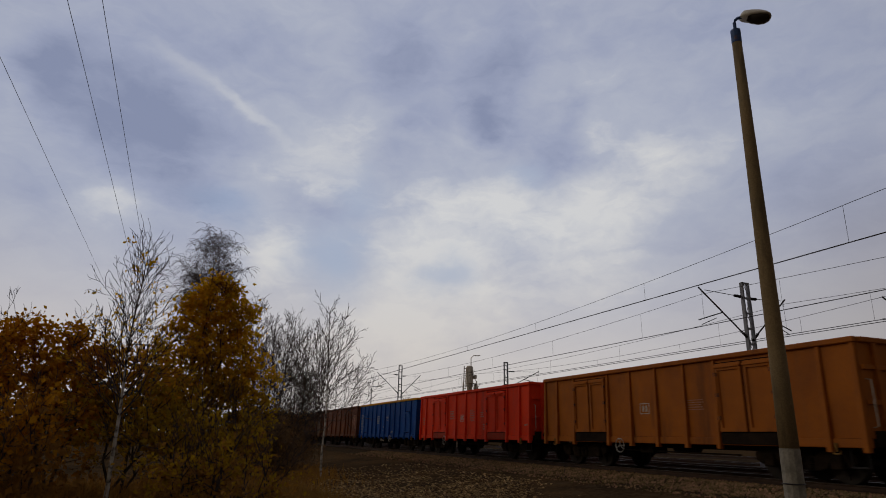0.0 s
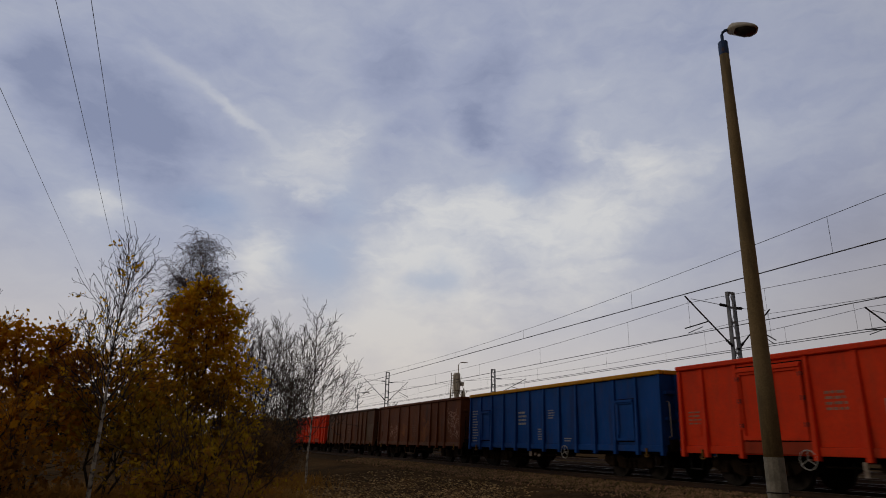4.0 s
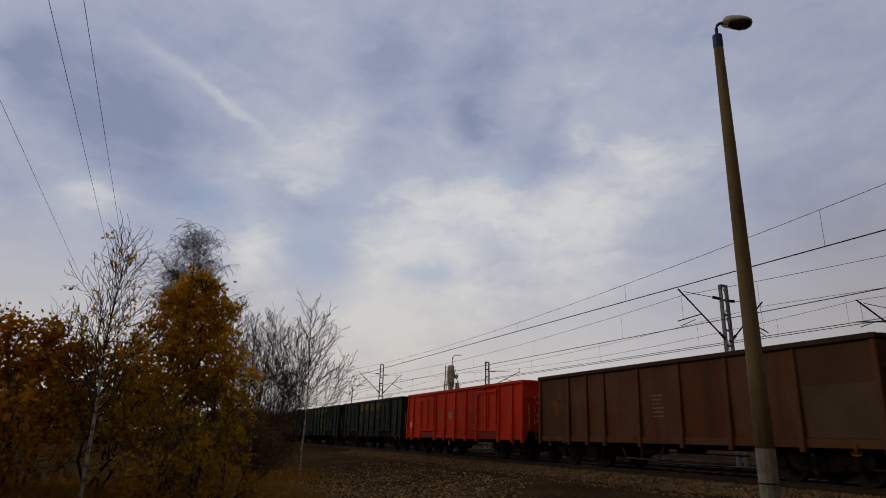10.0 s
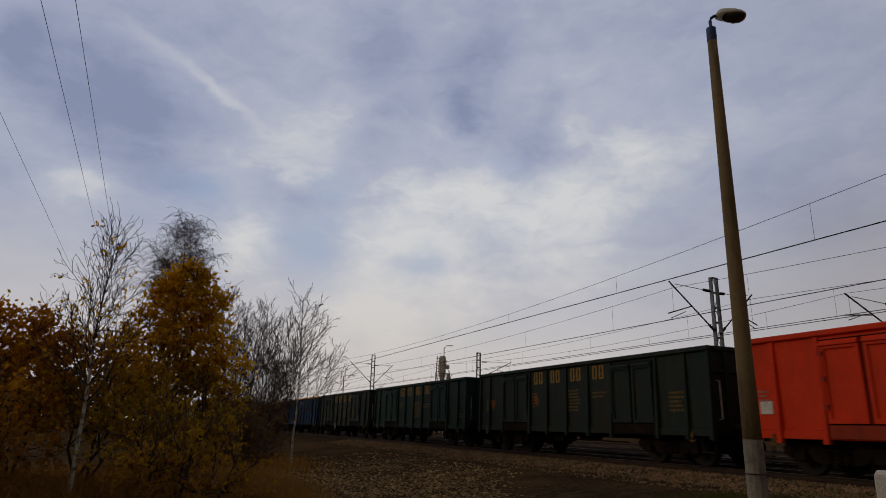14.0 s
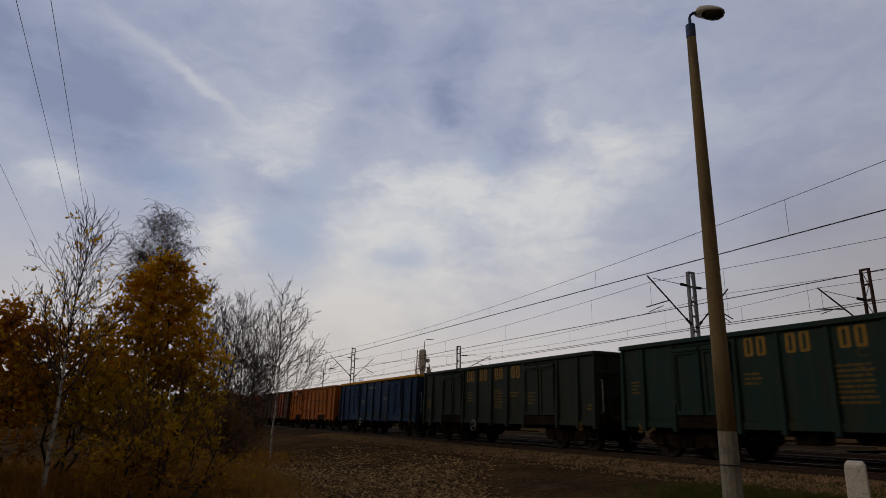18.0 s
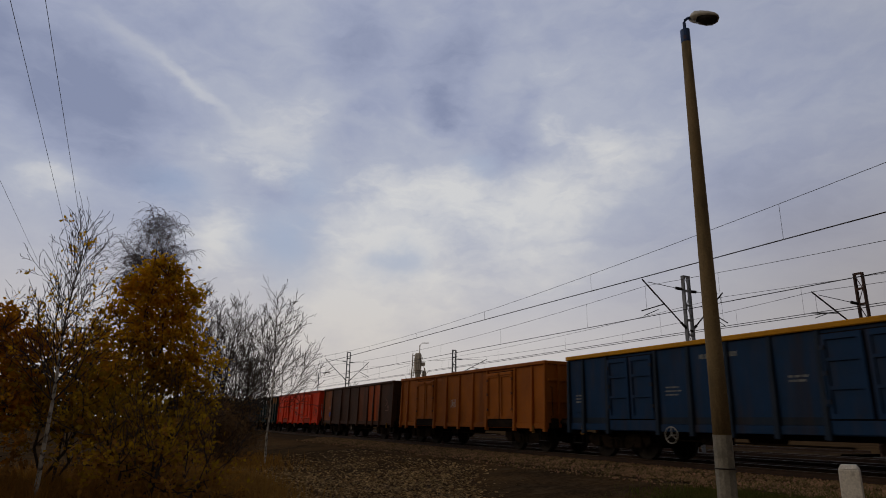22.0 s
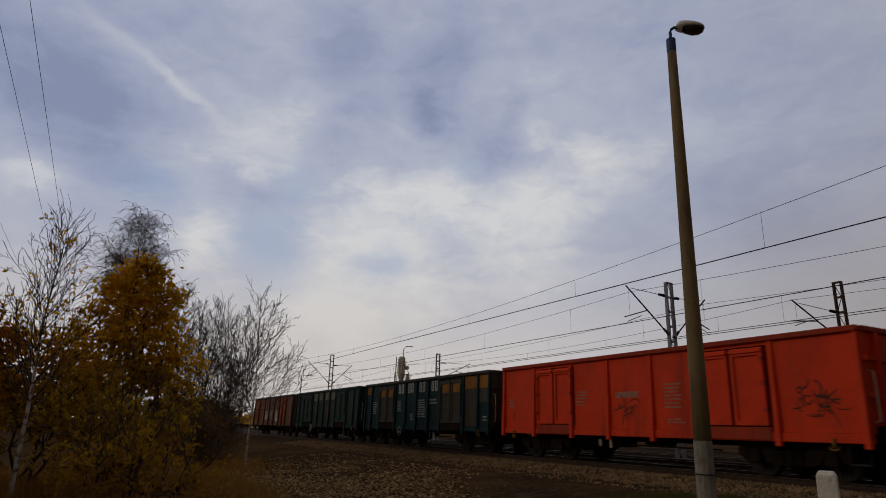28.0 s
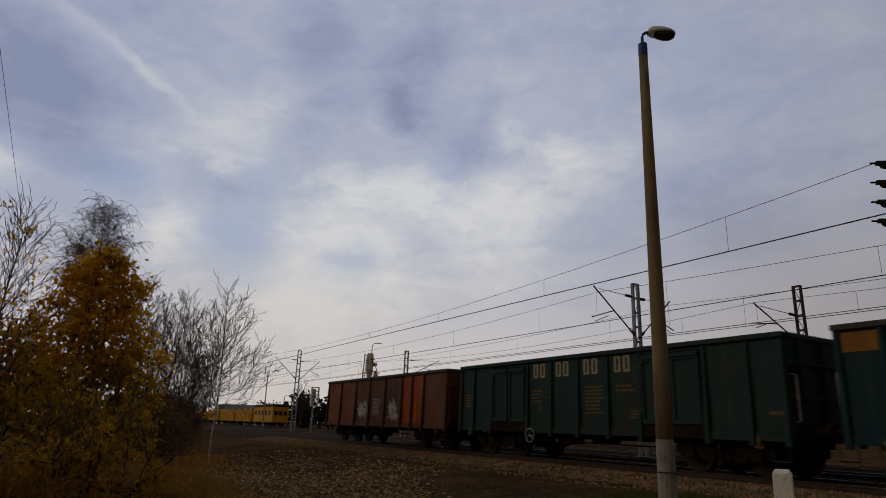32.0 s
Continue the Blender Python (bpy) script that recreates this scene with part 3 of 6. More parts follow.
M_MARKPALE = material("worn_pale_stencil_paint", (0.40, 0.22, 0.15), 0.8, second=(0.26, 0.12, 0.08), scale=8, grain=40, bump=0)
M_MARKRUST = material("worn_brown_stencil_paint", (0.19, 0.10, 0.06), 0.8, second=(0.12, 0.06, 0.035), scale=8, grain=40, bump=0)
M_HANDRAIL = material("white_handrail_paint", (0.45, 0.43, 0.39), 0.6, second=(0.36, 0.34, 0.3), scale=9, grain=40, bump=0)
M_TRUSS = material("dusty_brown_strut", (0.11, 0.07, 0.045), 0.85, scale=5, grain=30)
M_TAG = material("pale_tag_paint", (0.42, 0.36, 0.30), 0.8, second=(0.2, 0.15, 0.12), scale=12, grain=40, bump=0)
M_HOOK = material("yellow_hook_paint", (0.26, 0.14, 0.02), 0.7, second=(0.13, 0.07, 0.02), scale=9, grain=40, bump=0)

CACHE = {}


def shared(key, make, mat, smooth=False):
    k = (key, mat.name)
    if k not in CACHE:
        CACHE[k] = mesh_of(key, make(), mat, smooth)
    return CACHE[k]


def make_post():
    """Side stiffener, deeper towards its foot."""
    bm = bmesh.new()
    v = box(bm, -0.13, 0.0, -0.065, 0.065, SILL - 0.1, TOP - 0.13)
    for q in v[4:]:
        if q.co.x < -0.01:
            q.co.x = -0.055
        q.co.y *= 0.8
    return bevel_all(bm, 0.008)


def relief(ys, zs, depth):
    """A plate whose outer face steps in and out: depth(i, j) for the cell between ys[i], ys[i + 1] and zs[j], zs[j + 1]."""
    bm = bmesh.new()
    ny, nz = len(ys) - 1, len(zs) - 1

    def quad(*pts):
        bm.faces.new([bm.verts.new(p) for p in pts])

    for i in range(ny):
        for j in range(nz):
            d, y0, y1, z0, z1 = depth(i, j), ys[i], ys[i + 1], zs[j], zs[j + 1]
            quad((-d, y1, z0), (-d, y0, z0), (-d, y0, z1), (-d, y1, z1))
            quad((0, y0, z0), (0, y1, z0), (0, y1, z1), (0, y0, z1))
            for ii, jj, (pa, pb) in ((i - 1, j, ((y0, z0), (y0, z1))), (i + 1, j, ((y1, z1), (y1, z0))), (i, j - 1, ((y1, z0), (y0, z0))), (i, j + 1, ((y0, z1), (y1, z1)))):
                e = depth(ii, jj) if 0 <= ii < ny and 0 <= jj < nz else 0.0
                if e < d:
                    quad((-d, *pa), (-e, *pa), (-e, *pb), (-d, *pb))
    bmesh.ops.remove_doubles(bm, verts=list(bm.verts), dist=0.0005)
    bmesh.ops.recalc_face_normals(bm, faces=list(bm.faces))
    return bm


def make_leaf():
    """Door leaf: a raised frame round one sunk field, with a drip rail near the top."""
    return relief([-0.435, -0.345, 0.345, 0.435], [0, 0.10, 1.60, 1.67, 1.73, 1.78], lambda i, j: 0.125 if j == 3 else (0.04 if i == 1 and j == 1 else 0.085))


def make_panelled_leaf():
    """Door leaf with two cross rails between three sunk fields."""
    return relief([-0.435, -0.345, 0.345, 0.435], [0, 0.10, 0.60, 0.67, 1.20, 1.27, 1.66, 1.78], lambda i, j: 0.04 if i == 1 and j in (1, 3, 5) else 0.085)


def make_wheelset():
    bm = bmesh.new()
    lathe(bm, (0, 0, 0), "x", [(-1.0, 0.06), (-1.0, 0.09), (-0.82, 0.1), (-0.815, 0.38), (-0.82, 0.46), (-0.70, 0.46), (-0.685, 0.49), (-0.66, 0.49), (-0.66, 0.38), (-0.70, 0.1), (-0.6, 0.09), (0.6, 0.09), (0.70, 0.1), (0.66, 0.38), (0.66, 0.49), (0.685, 0.49), (0.70, 0.46), (0.82, 0.46), (0.815, 0.38), (0.82, 0.1), (1.0, 0.09), (1.0, 0.06)], 20)
    # two lightening ribs on each disc show the turn
    for x in (-0.83, 0.80):
        box(bm, x, x + 0.03, -0.36, 0.36, -0.03, 0.03)
        box(bm, x, x + 0.03, -0.03, 0.03, -0.36, 0.36)
    return bm


def make_sideframe():
    """Cast bogie frame with a dropped middle and horn guides round the axle boxes."""
    bm = bmesh.new()
    prof = [(-1.35, 0.62), (-1.2, 0.72), (-0.5, 0.72), (-0.35, 0.60), (0.35, 0.60), (0.5, 0.72), (1.2, 0.72), (1.35, 0.62), (1.35, 0.48), (1.15, 0.36), (1.1, 0.5), (0.7, 0.5), (0.62, 0.34), (0.4, 0.28), (-0.4, 0.28), (-0.62, 0.34), (-0.7, 0.5), (-1.1, 0.5), (-1.15, 0.36), (-1.35, 0.48)]
    a = [bm.verts.new((-0.05, y, z)) for y, z in prof]
    b = [bm.verts.new((0.05, y, z)) for y, z in prof]
    n = len(prof)
    for i in range(n):
        bm.faces.new((a[i], b[i], b[(i + 1) % n], a[(i + 1) % n]))
    bm.faces.new(a), bm.faces.new(b[::-1])
    return bm


def make_spring():
    return lathe(bmesh.new(), (0, 0, 0.34), "z", [(0.02 * i, 0.075 if i % 2 else 0.06) for i in range(13)], 8)


def make_box_axle():
    bm = bmesh.new()
    box(bm, -0.1, 0.1, -0.15, 0.15, -0.15, 0.17)
    return bevel_all(bm, 0.03)


def make_handwheel():
    bm = bmesh.new()
    ring = [(0, 0.215 * math.cos(2 * math.pi * i / 20), 0.215 * math.sin(2 * math.pi * i / 20)) for i in range(21)]
    tube(bm, ring, 0.012, 5, False)
    for a in (90, 210, 330):
        tube(bm, [(0, 0, 0), (0, 0.21 * math.cos(radians(a)), 0.21 * math.sin(radians(a)))], 0.011, 5)
    tube(bm, [(-0.02, 0, 0), (0.16, 0, 0)], 0.02, 6)
    return bm


def make_buffer():
    return lathe(bmesh.new(), (0, 0, 0), "y", [(0.0, 0.13), (0.02, 0.13), (0.04, 0.09), (0.34, 0.085), (0.36, 0.06), (0.50, 0.06), (0.51, 0.20), (0.54, 0.21), (0.56, 0.16)], 14)


def make_hook():
    bm = bmesh.new()
    box(bm, -0.03, 0.03, 0.0, 0.36, -0.05, 0.05)
    box(bm, -0.03, 0.03, 0.30, 0.40, 0.05, 0.12)
    tube(bm, [(-0.06, 0.25, -0.02), (-0.06, 0.42, -0.2), (0.06, 0.42, -0.2), (0.06, 0.25, -0.02)], 0.02, 6)
    return bm


def make_tow_hook():
    """A short shank that ends in two upturned horns."""
    bm = bmesh.new()
    tube(bm, [(0, 0, 0.24), (0, 0, 0.05)], [0.036, 0.026], 6)
    tube(bm, [(0, -0.10, 0.08), (0, -0.08, 0.02), (0, 0, 0.0), (0, 0.08, 0.02), (0, 0.10, 0.08)], [0.013, 0.02, 0.025, 0.02, 0.013], 6)
    return bm


def make_step():
    bm = bmesh.new()
    tube(bm, [(0, -0.2, 0.0), (0, -0.2, -0.42), (0, 0.2, -0.42), (0, 0.2, 0.0)], 0.016, 5)
    box(bm, -0.06, 0.06, -0.2, 0.2, -0.44, -0.41)
    return bm


def bars(rng, y0, y1, z_top, rows, height, gap, fill=0.75):
    """Lines of unreadable small writing as plain bars. In the wagon's space y0 is the reader's left."""
    bm = bmesh.new()
    z = z_top
    for _ in range(rows):
        y, end = y0, y0 + (y1 - y0) * rng.uniform(fill, 1.0)
        while (y - end) * (1 if y1 > y0 else -1) < -0.02:
            w = rng.uniform(0.07, 0.24)
            nxt = y + w * (1 if y1 > y0 else -1)
            if (nxt - end) * (1 if y1 > y0 else -1) > 0:
                nxt = end
            box(bm, -0.003, 0, min(y, nxt), max(y, nxt), z - height, z)
            y = nxt + 0.035 * (1 if y1 > y0 else -1)
        z -= height + gap
    return bm


def glyph():
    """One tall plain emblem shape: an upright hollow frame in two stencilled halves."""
    w, h, t, g = 0.115, 0.46, 0.066, 0.014
    bm = bmesh.new()
    for sy in (-1, 1):
        loop = [(w, 0.03), (w, h - 0.03), (w - 0.03, h), (g, h), (g, h - t), (w - t, h - t), (w - t, t), (g, t), (g, 0), (w - 0.03, 0)]
        bm.faces.new([bm.verts.new((-0.003, sy * y, z)) for y, z in loop])
    bmesh.ops.recalc_face_normals(bm, faces=list(bm.faces))
    return bm


def square_mark(s=0.22):
    bm = bmesh.new()
    for y0, y1, z0, z1 in ((-s, s, -s * 0.75, -s * 0.62), (-s, s, s * 0.62, s * 0.75), (-s, -s * 0.87, -s * 0.62, s * 0.62), (s * 0.87, s, -s * 0.62, s * 0.62), (0.1 * s, 0.5 * s, -s * 0.42, s * 0.42), (-0.55 * s, -0.15 * s, -s * 0.42, s * 0.42)):
        box(bm, -0.003, 0, y0, y1, z0, z1)
    return bm


def scrawl(rng, wide, high, n):
    """Painted curls and loops that cannot be read."""
    bm = bmesh.new()
    off = Vector((-0.003, 0, 0))
    for _ in range(n):
        c = Vector((0, rng.uniform(-wide, wide), rng.uniform(0, high)))
        a, turn, step, half = rng.uniform(0, 6.28), rng.uniform(-0.75, 0.75), rng.uniform(0.035, 0.07), rng.uniform(0.008, 0.018)
        last = None
        for _ in range(rng.randint(5, 10)):
            d = Vector((0, math.cos(a), math.sin(a)))
            s = Vector((0, -d.z, d.y)) * half
            pair = [bm.verts.new(c - s + off), bm.verts.new(c + s + off)]
            if last:
                bm.faces.new((last[0], pair[0], pair[1], last[1]))
            last = pair
            c = c + d * step
            a += turn + rng.uniform(-0.2, 0.2)
    return bm


def scratches(rng, wide, high, n):
    """Short upright strokes of thin white paint."""
    bm = bmesh.new()
    for i in range(n):
        y, z = rng.uniform(-wide, wide), rng.uniform(0, high)
        l, h, lean = rng.uniform(0.04, 0.2), rng.uniform(0.006, 0.02), rng.uniform(-0.05, 0.05)
        bm.faces.new([bm.verts.new((-0.003, y + a, z + b)) for a, b in ((-h, 0), (h, 0.01), (h + lean, l), (-h + lean, l - 0.02))])
    return bm


def worn_patch(rng, wide, high, n):
    """Ragged flecks of old paint, dense in the middle."""
    bm = bmesh.new()
    for i in range(n):
        y, z = rng.gauss(0, 0.42) * wide, high * (0.5 + rng.gauss(0, 0.22))
        r, m = rng.uniform(0.03, 0.14), rng.randint(7, 10)
        bm.faces.new([bm.verts.new((-0.003 - 0.00004 * i, y - r * rng.uniform(0.5, 1.2) * math.cos(2 * math.pi * k / m), z + 1.3 * r * rng.uniform(0.4, 1.2) * math.sin(2 * math.pi * k / m))) for k in range(m)])
    return bm


WAGONS = []


def wagon(spec):
    """One open-top bogie wagon. Local space: rail level at z 0, the side towards the road at -x, y along the track."""
    rng = random.Random(spec["seed"])
    half_len = HALF - spec.get("short", 0.0)
    body, rim, door = spec["body"], spec.get("rim", spec["body"]), spec.get("door", spec["body"])
    end = spec.get("end", body)
    w = thing("gondola_wagon", spec["label"], "railway wagon", "wagons of the freight train")
    part("floor", boxed(-WIDE + 0.04, WIDE - 0.04, -half_len + 0.04, half_len - 0.04, FLOOR, FLOOR + 0.06), M_BOGIE, w, "grimy steel floor")
    for sx in (-1, 1):
        bm = bmesh.new()
        x0, x1 = (-WIDE, -WIDE + 0.035) if sx < 0 else (WIDE - 0.035, WIDE)
        box(bm, x0, x1, -half_len, half_len, FLOOR + 0.02, TOP - 0.12)
        part("side_wall", bm, body, w)
        part("side_sill", boxed(sx * (WIDE - 0.01) - 0.06, sx * (WIDE - 0.01) + 0.06, -half_len, half_len, SILL, FLOOR + 0.015, 0.012), spec.get("sill", body), w)
        part("top_rail", boxed(sx * WIDE - 0.09, sx * WIDE + 0.09, -half_len - 0.02, half_len + 0.02, TOP - 0.13, TOP, 0.02), rim, w, "rolled steel rim")
        posts = [y - math.copysign(spec.get("short", 0.0), y) if abs(y) > 6 else y for y in spec.get("posts", POSTS)]
        for y in posts:
            p = put("side_post", shared("side_post", make_post, spec.get("post", body)), w, "", (sx * WIDE, y, 0))
            if sx > 0:
                p.rotation_euler.z = math.pi
        if spec.get("doors", True):
            for d0, d1 in DOORS:
                mid = (d0 + d1) / 2
                x0 = sx * (WIDE + 0.004)
                # backing plate behind the leaves, its dark colour standing in for gap shade
                part("door_opening", boxed(min(x0, x0 + sx * 0.008), max(x0, x0 + sx * 0.008), d0 + 0.05, d1 - 0.05, FLOOR + 0.12, FLOOR + 1.98), M_GAP_SHADE, w, "dark backing plate with the shade of the door gaps painted in")
                for k, off in enumerate((-0.48, 0.48)):
                    lf = put("door", shared(*(("panelled_door", make_panelled_leaf) if spec.get("panelled") else ("door", make_leaf)), door if d0 < 0 or not spec.get("one_door") else body), w, "double side door leaf", (sx * (WIDE + 0.014), mid + off, FLOOR + 0.16))
                    if sx > 0:
                        lf.rotation_euler.z = math.pi
                    else:
                        part("latch_bar", boxed(-0.115, -0.087, -0.02, 0.02, 0.25, 1.55), spec.get("latch", body), lf, "", (0, -0.42 * (1 if k else -1) * -1, 0))
                        for z in (0.35, 0.95, 1.5):
                            part("hinge", boxed(-0.11, -0.087, -0.05, 0.05, z - 0.05, z + 0.05), M_DARKSTEEL, lf, "", (0, 0.42 * (1 if k else -1), 0))
                if "patch" in spec and sx < 0:
                    for off in (-0.48, 0.48):
                        part("paint_patch", boxed(-0.004, 0, -0.36, 0.36, 0, 0.36), spec["patch"], w, "orange painted patch", (-WIDE - 0.0535, mid + off, FLOOR + 1.42))
                if sx < 0:
                    part("drop_flap", boxed(-WIDE - 0.075, -WIDE - 0.02, d0 + 0.08, d1 - 0.08, SILL + 0.02, FLOOR + 0.13, 0.01), M_BOGIE if spec.get("grime", True) else spec.get("flap", body), w, "sooty flap below the doors")
    for y in spec.get("hatches", []):
        # plate behind the hatch leaf, coloured dark as the shade round its edge
        part("hatch_opening", boxed(-WIDE - 0.012, -WIDE - 0.004, y - 0.46, y + 0.46, FLOOR + 0.1, FLOOR + 1.42), M_GAP_SHADE, w, "dark backing plate with the shade of the hatch gap painted in")
        lf = put("hatch_door", shared("door", make_leaf, door), w, "low single side door", (-WIDE - 0.014, y, FLOOR + 0.14))
        lf.scale.z = 0.7
        part("latch_bar", boxed(-0.10, -0.077, -0.02, 0.02, 0.25, 1.55), body, lf, "", (0, 0.3, 0))
    for sy in (-1, 1):
        bm = bmesh.new()
        y0, y1 = (-half_len, -half_len + 0.035) if sy < 0 else (half_len - 0.035, half_len)
        box(bm, -WIDE + 0.036, WIDE - 0.036, y0, y1, FLOOR + 0.02, TOP - 0.12)
        part("end_wall", bm, end, w)
        part("end_rim", boxed(-WIDE + 0.09, WIDE - 0.09, sy * half_len - 0.07, sy * half_len + 0.07, TOP - 0.128, TOP - 0.004, 0.02), rim, w)
        for x in (-0.95, 0.0, 0.95):
            part("end_post", boxed(x - 0.06, x + 0.06, min(sy * half_len, sy * (half_len + 0.09)), max(sy * half_len, sy * (half_len + 0.09)), SILL + 0.05, TOP - 0.135, 0.01), end, w)
        for z in (1.75, 2.5):
            part("end_rib", boxed(-WIDE + 0.06, WIDE - 0.06, min(sy * (half_len + 0.003), sy * (half_len + 0.06)), max(sy * (half_len + 0.003), sy * (half_len + 0.06)), z - 0.05, z + 0.05, 0.01), end, w)
        part("headstock", boxed(-1.3, 1.3, sy * (half_len - 0.02) - 0.08, sy * (half_len - 0.02) + 0.08, 0.82, FLOOR + 0.18, 0.015), M_BOGIE, w, "grimy headstock beam")
        for x in (-0.875, 0.875):
            b = put("buffer", shared("buffer", make_buffer, M_BOGIE, True), w, "round steel buffer", (x, sy * (half_len + 0.03), 1.04))
            if sy < 0:
                b.rotation_euler.z = math.pi
        h = put("coupling_hook", shared("coupling_hook", make_hook, M_BOGIE), w, "", (0, sy * (half_len + 0.05), 1.02))
        if sy < 0:
            h.rotation_euler.z = math.pi
        for x in (-1.30, 1.30):
            bm = bmesh.new()
            y = sy * (half_len + 0.11)
            tube(bm, [(x, sy * half_len, 2.25), (x, y, 2.22), (x, y, 1.25), (x, sy * half_len, 1.22)], 0.013, 6)
            part("handrail", bm, M_HANDRAIL if spec.get("rails", True) else M_BOGIE, w, "thin white handrail")
            put("step", shared("step", make_step, M_DARKSTEEL), w, "", (x * 1.06, sy * (half_len - 0.35), 0.82))
        put("tow_hook", shared("tow_hook", make_tow_hook, M_HOOK), w, "yellow rope hook", (-WIDE - 0.09, sy * (half_len - 0.75), 0.66))
    part("centre_sill", boxed(-0.35, 0.35, -half_len + 0.1, half_len - 0.1, 0.66, FLOOR - 0.002), M_BOGIE, w, "grimy underframe beam")
    part("air_reservoir", lathe(bmesh.new(), (-0.8, -0.9, 0.72), "y", [(0, 0.05), (0.06, 0.19), (0.9, 0.19), (0.96, 0.05)], 12), M_BOGIE, w, "", smooth=True)
    part("brake_gear_box", boxed(-1.15, -0.55, 0.7, 1.3, 0.5, 0.80, 0.03), M_BOGIE, w)
    part("brake_rod", bar((-1.0, -2.6, 0.55), (-1.0, 2.6, 0.58), 0.025), M_BOGIE, w)
    if spec.get("truss"):
        bm = bmesh.new()
        tube(bm, [(-1.25, 2.15, 0.80), (-1.25, 1.85, 0.36), (-1.25, 0.45, 0.33), (-1.25, 0.12, 0.80)], 0.03, 6)
        truss = part("under_truss", bm, M_TRUSS, w, "bent steel strut below the sill")
        part("strut", bar((-1.25, 1.15, 0.36), (-1.25, 1.15, 0.80), 0.025), M_TRUSS, truss)
    for y, z, wide, high in spec.get("tags", []):
        part("hanging_tag", boxed(-1.30, -1.28, y - wide, y + wide, z - high, z + high), M_TAG, w, "pale label plate on the underframe")
    if spec.get("wheel"):
        put("hand_wheel", shared("hand_wheel", make_handwheel, M_HANDRAIL), w, "white hand brake wheel", (-WIDE - 0.12, spec["wheel"], 0.72))
    for yb in (-4.5, 4.5):
        bogie = new("bogie")
        bogie.parent = w
        bogie.location = (0, yb, 0)
        bogie["label"] = "two-axle bogie caked with brown grime"
        part("bolster", boxed(-1.0, 1.0, -0.18, 0.18, 0.5, 0.72, 0.03), M_BOGIE, bogie)
        for x in (-1.06, 1.06):
            put("side_frame", shared("side_frame", make_sideframe, M_BOGIE), bogie, "", (x, 0, 0))
            for y in (-0.22, 0.0, 0.22):
                put("coil_spring", shared("coil_spring", make_spring, M_BOGIE), bogie, "", (x * 1.05, y, -0.02))
            for y in (-0.9, 0.9):
                put("axle_box", shared("axle_box", make_box_axle, M_BOGIE), bogie, "", (x * 1.04, y, 0.46))
        for y in (-0.9, 0.9):
            ws = put("wheelset", shared("wheelset", make_wheelset, M_WHEEL, False), bogie, "pair of steel wheels on an axle", (0, y, 0.49 - 0.03))
            WHEELS.append(ws)
    # markings on the side towards the road; the reader's left is +y
    out = -WIDE - 0.002

    def face(y):
        """Where the outer skin stands: the doors stand proud of the wall."""
        if spec.get("panels"):
            return out - 0.007
        return -WIDE - 0.052 if spec.get("doors", True) and 2.40 < abs(y) < 4.44 else out

    mark = spec.get("mark", M_MARKWHITE)
    for (y0, y1, z, rows, h, gap) in spec.get("texts", []):
        part("stencil_text", bars(rng, y0, y1, z, rows, h, gap), mark, w, "small unreadable stencilled writing", (face(y0), 0, 0))["kind"] = "stuff"
    for (y, z) in spec.get("squares", []):
        part("square_emblem", square_mark(), spec.get("square", M_EMBLEM), w, "square outlined owner's emblem", (out, y, z))["kind"] = "stuff"
    for y in spec.get("pairs", []):
        for dy in (0.17, -0.17):
            part("emblem_shape", glyph(), spec.get("pairmark", mark), w, "tall stencilled owner's emblem", (out, y + dy, 2.53))
    for (y, z, wide, high, n) in spec.get("scrawls", []):
        part("painted_scrawl", scrawl(rng, wide, high, n), spec.get("spray", mark), w, "pale painted scrawl", (face(y), y, z))["kind"] = "stuff"
    for (y, z, wide, high, n) in spec.get("soot", []):
        part("painted_scrawl", scrawl(rng, wide, high, n), P_DARKBROWN, w, "dark painted scrawl", (out, y, z))["kind"] = "stuff"
    for (y, z, wide, high, n) in spec.get("blots", []):
        part("paint_blot", worn_patch(rng, wide, high, n), P_WORNOCHRE, w, "worn ochre paint blot", (face(y), y, z))["kind"] = "stuff"
    if spec.get("end_scrawl"):
        sc = part("painted_scrawl", scratches(rng, 1.15, 1.25, 150), M_MARKBRIGHT, w, "white scratched scrawl", (0, -half_len - 0.095, 1.4))
        sc.rotation_euler.z, sc["kind"] = math.pi / 2, "stuff"
    for (y0, y1, mat) in spec.get("panels", []):
        part("repainted_panel", boxed(out - 0.004, out, y0, y1, FLOOR + 0.03, TOP - 0.14), mat, w, "panel in another paint")
    for (y0, y1, z0, z1, mat) in spec.get("bands", []):
        part("paint_band", boxed(out - 0.004, out, y0, y1, z0, z1), mat, w, "band of other paint")
    for (y, z) in spec.get("plates", []):
        part("data_plate", boxed(out - 0.02, out, y - 0.17, y + 0.17, z - 0.15, z + 0.15, 0.005), spec.get("plate", body), w, "small metal label holder")
    WAGONS.append(w)
    return w


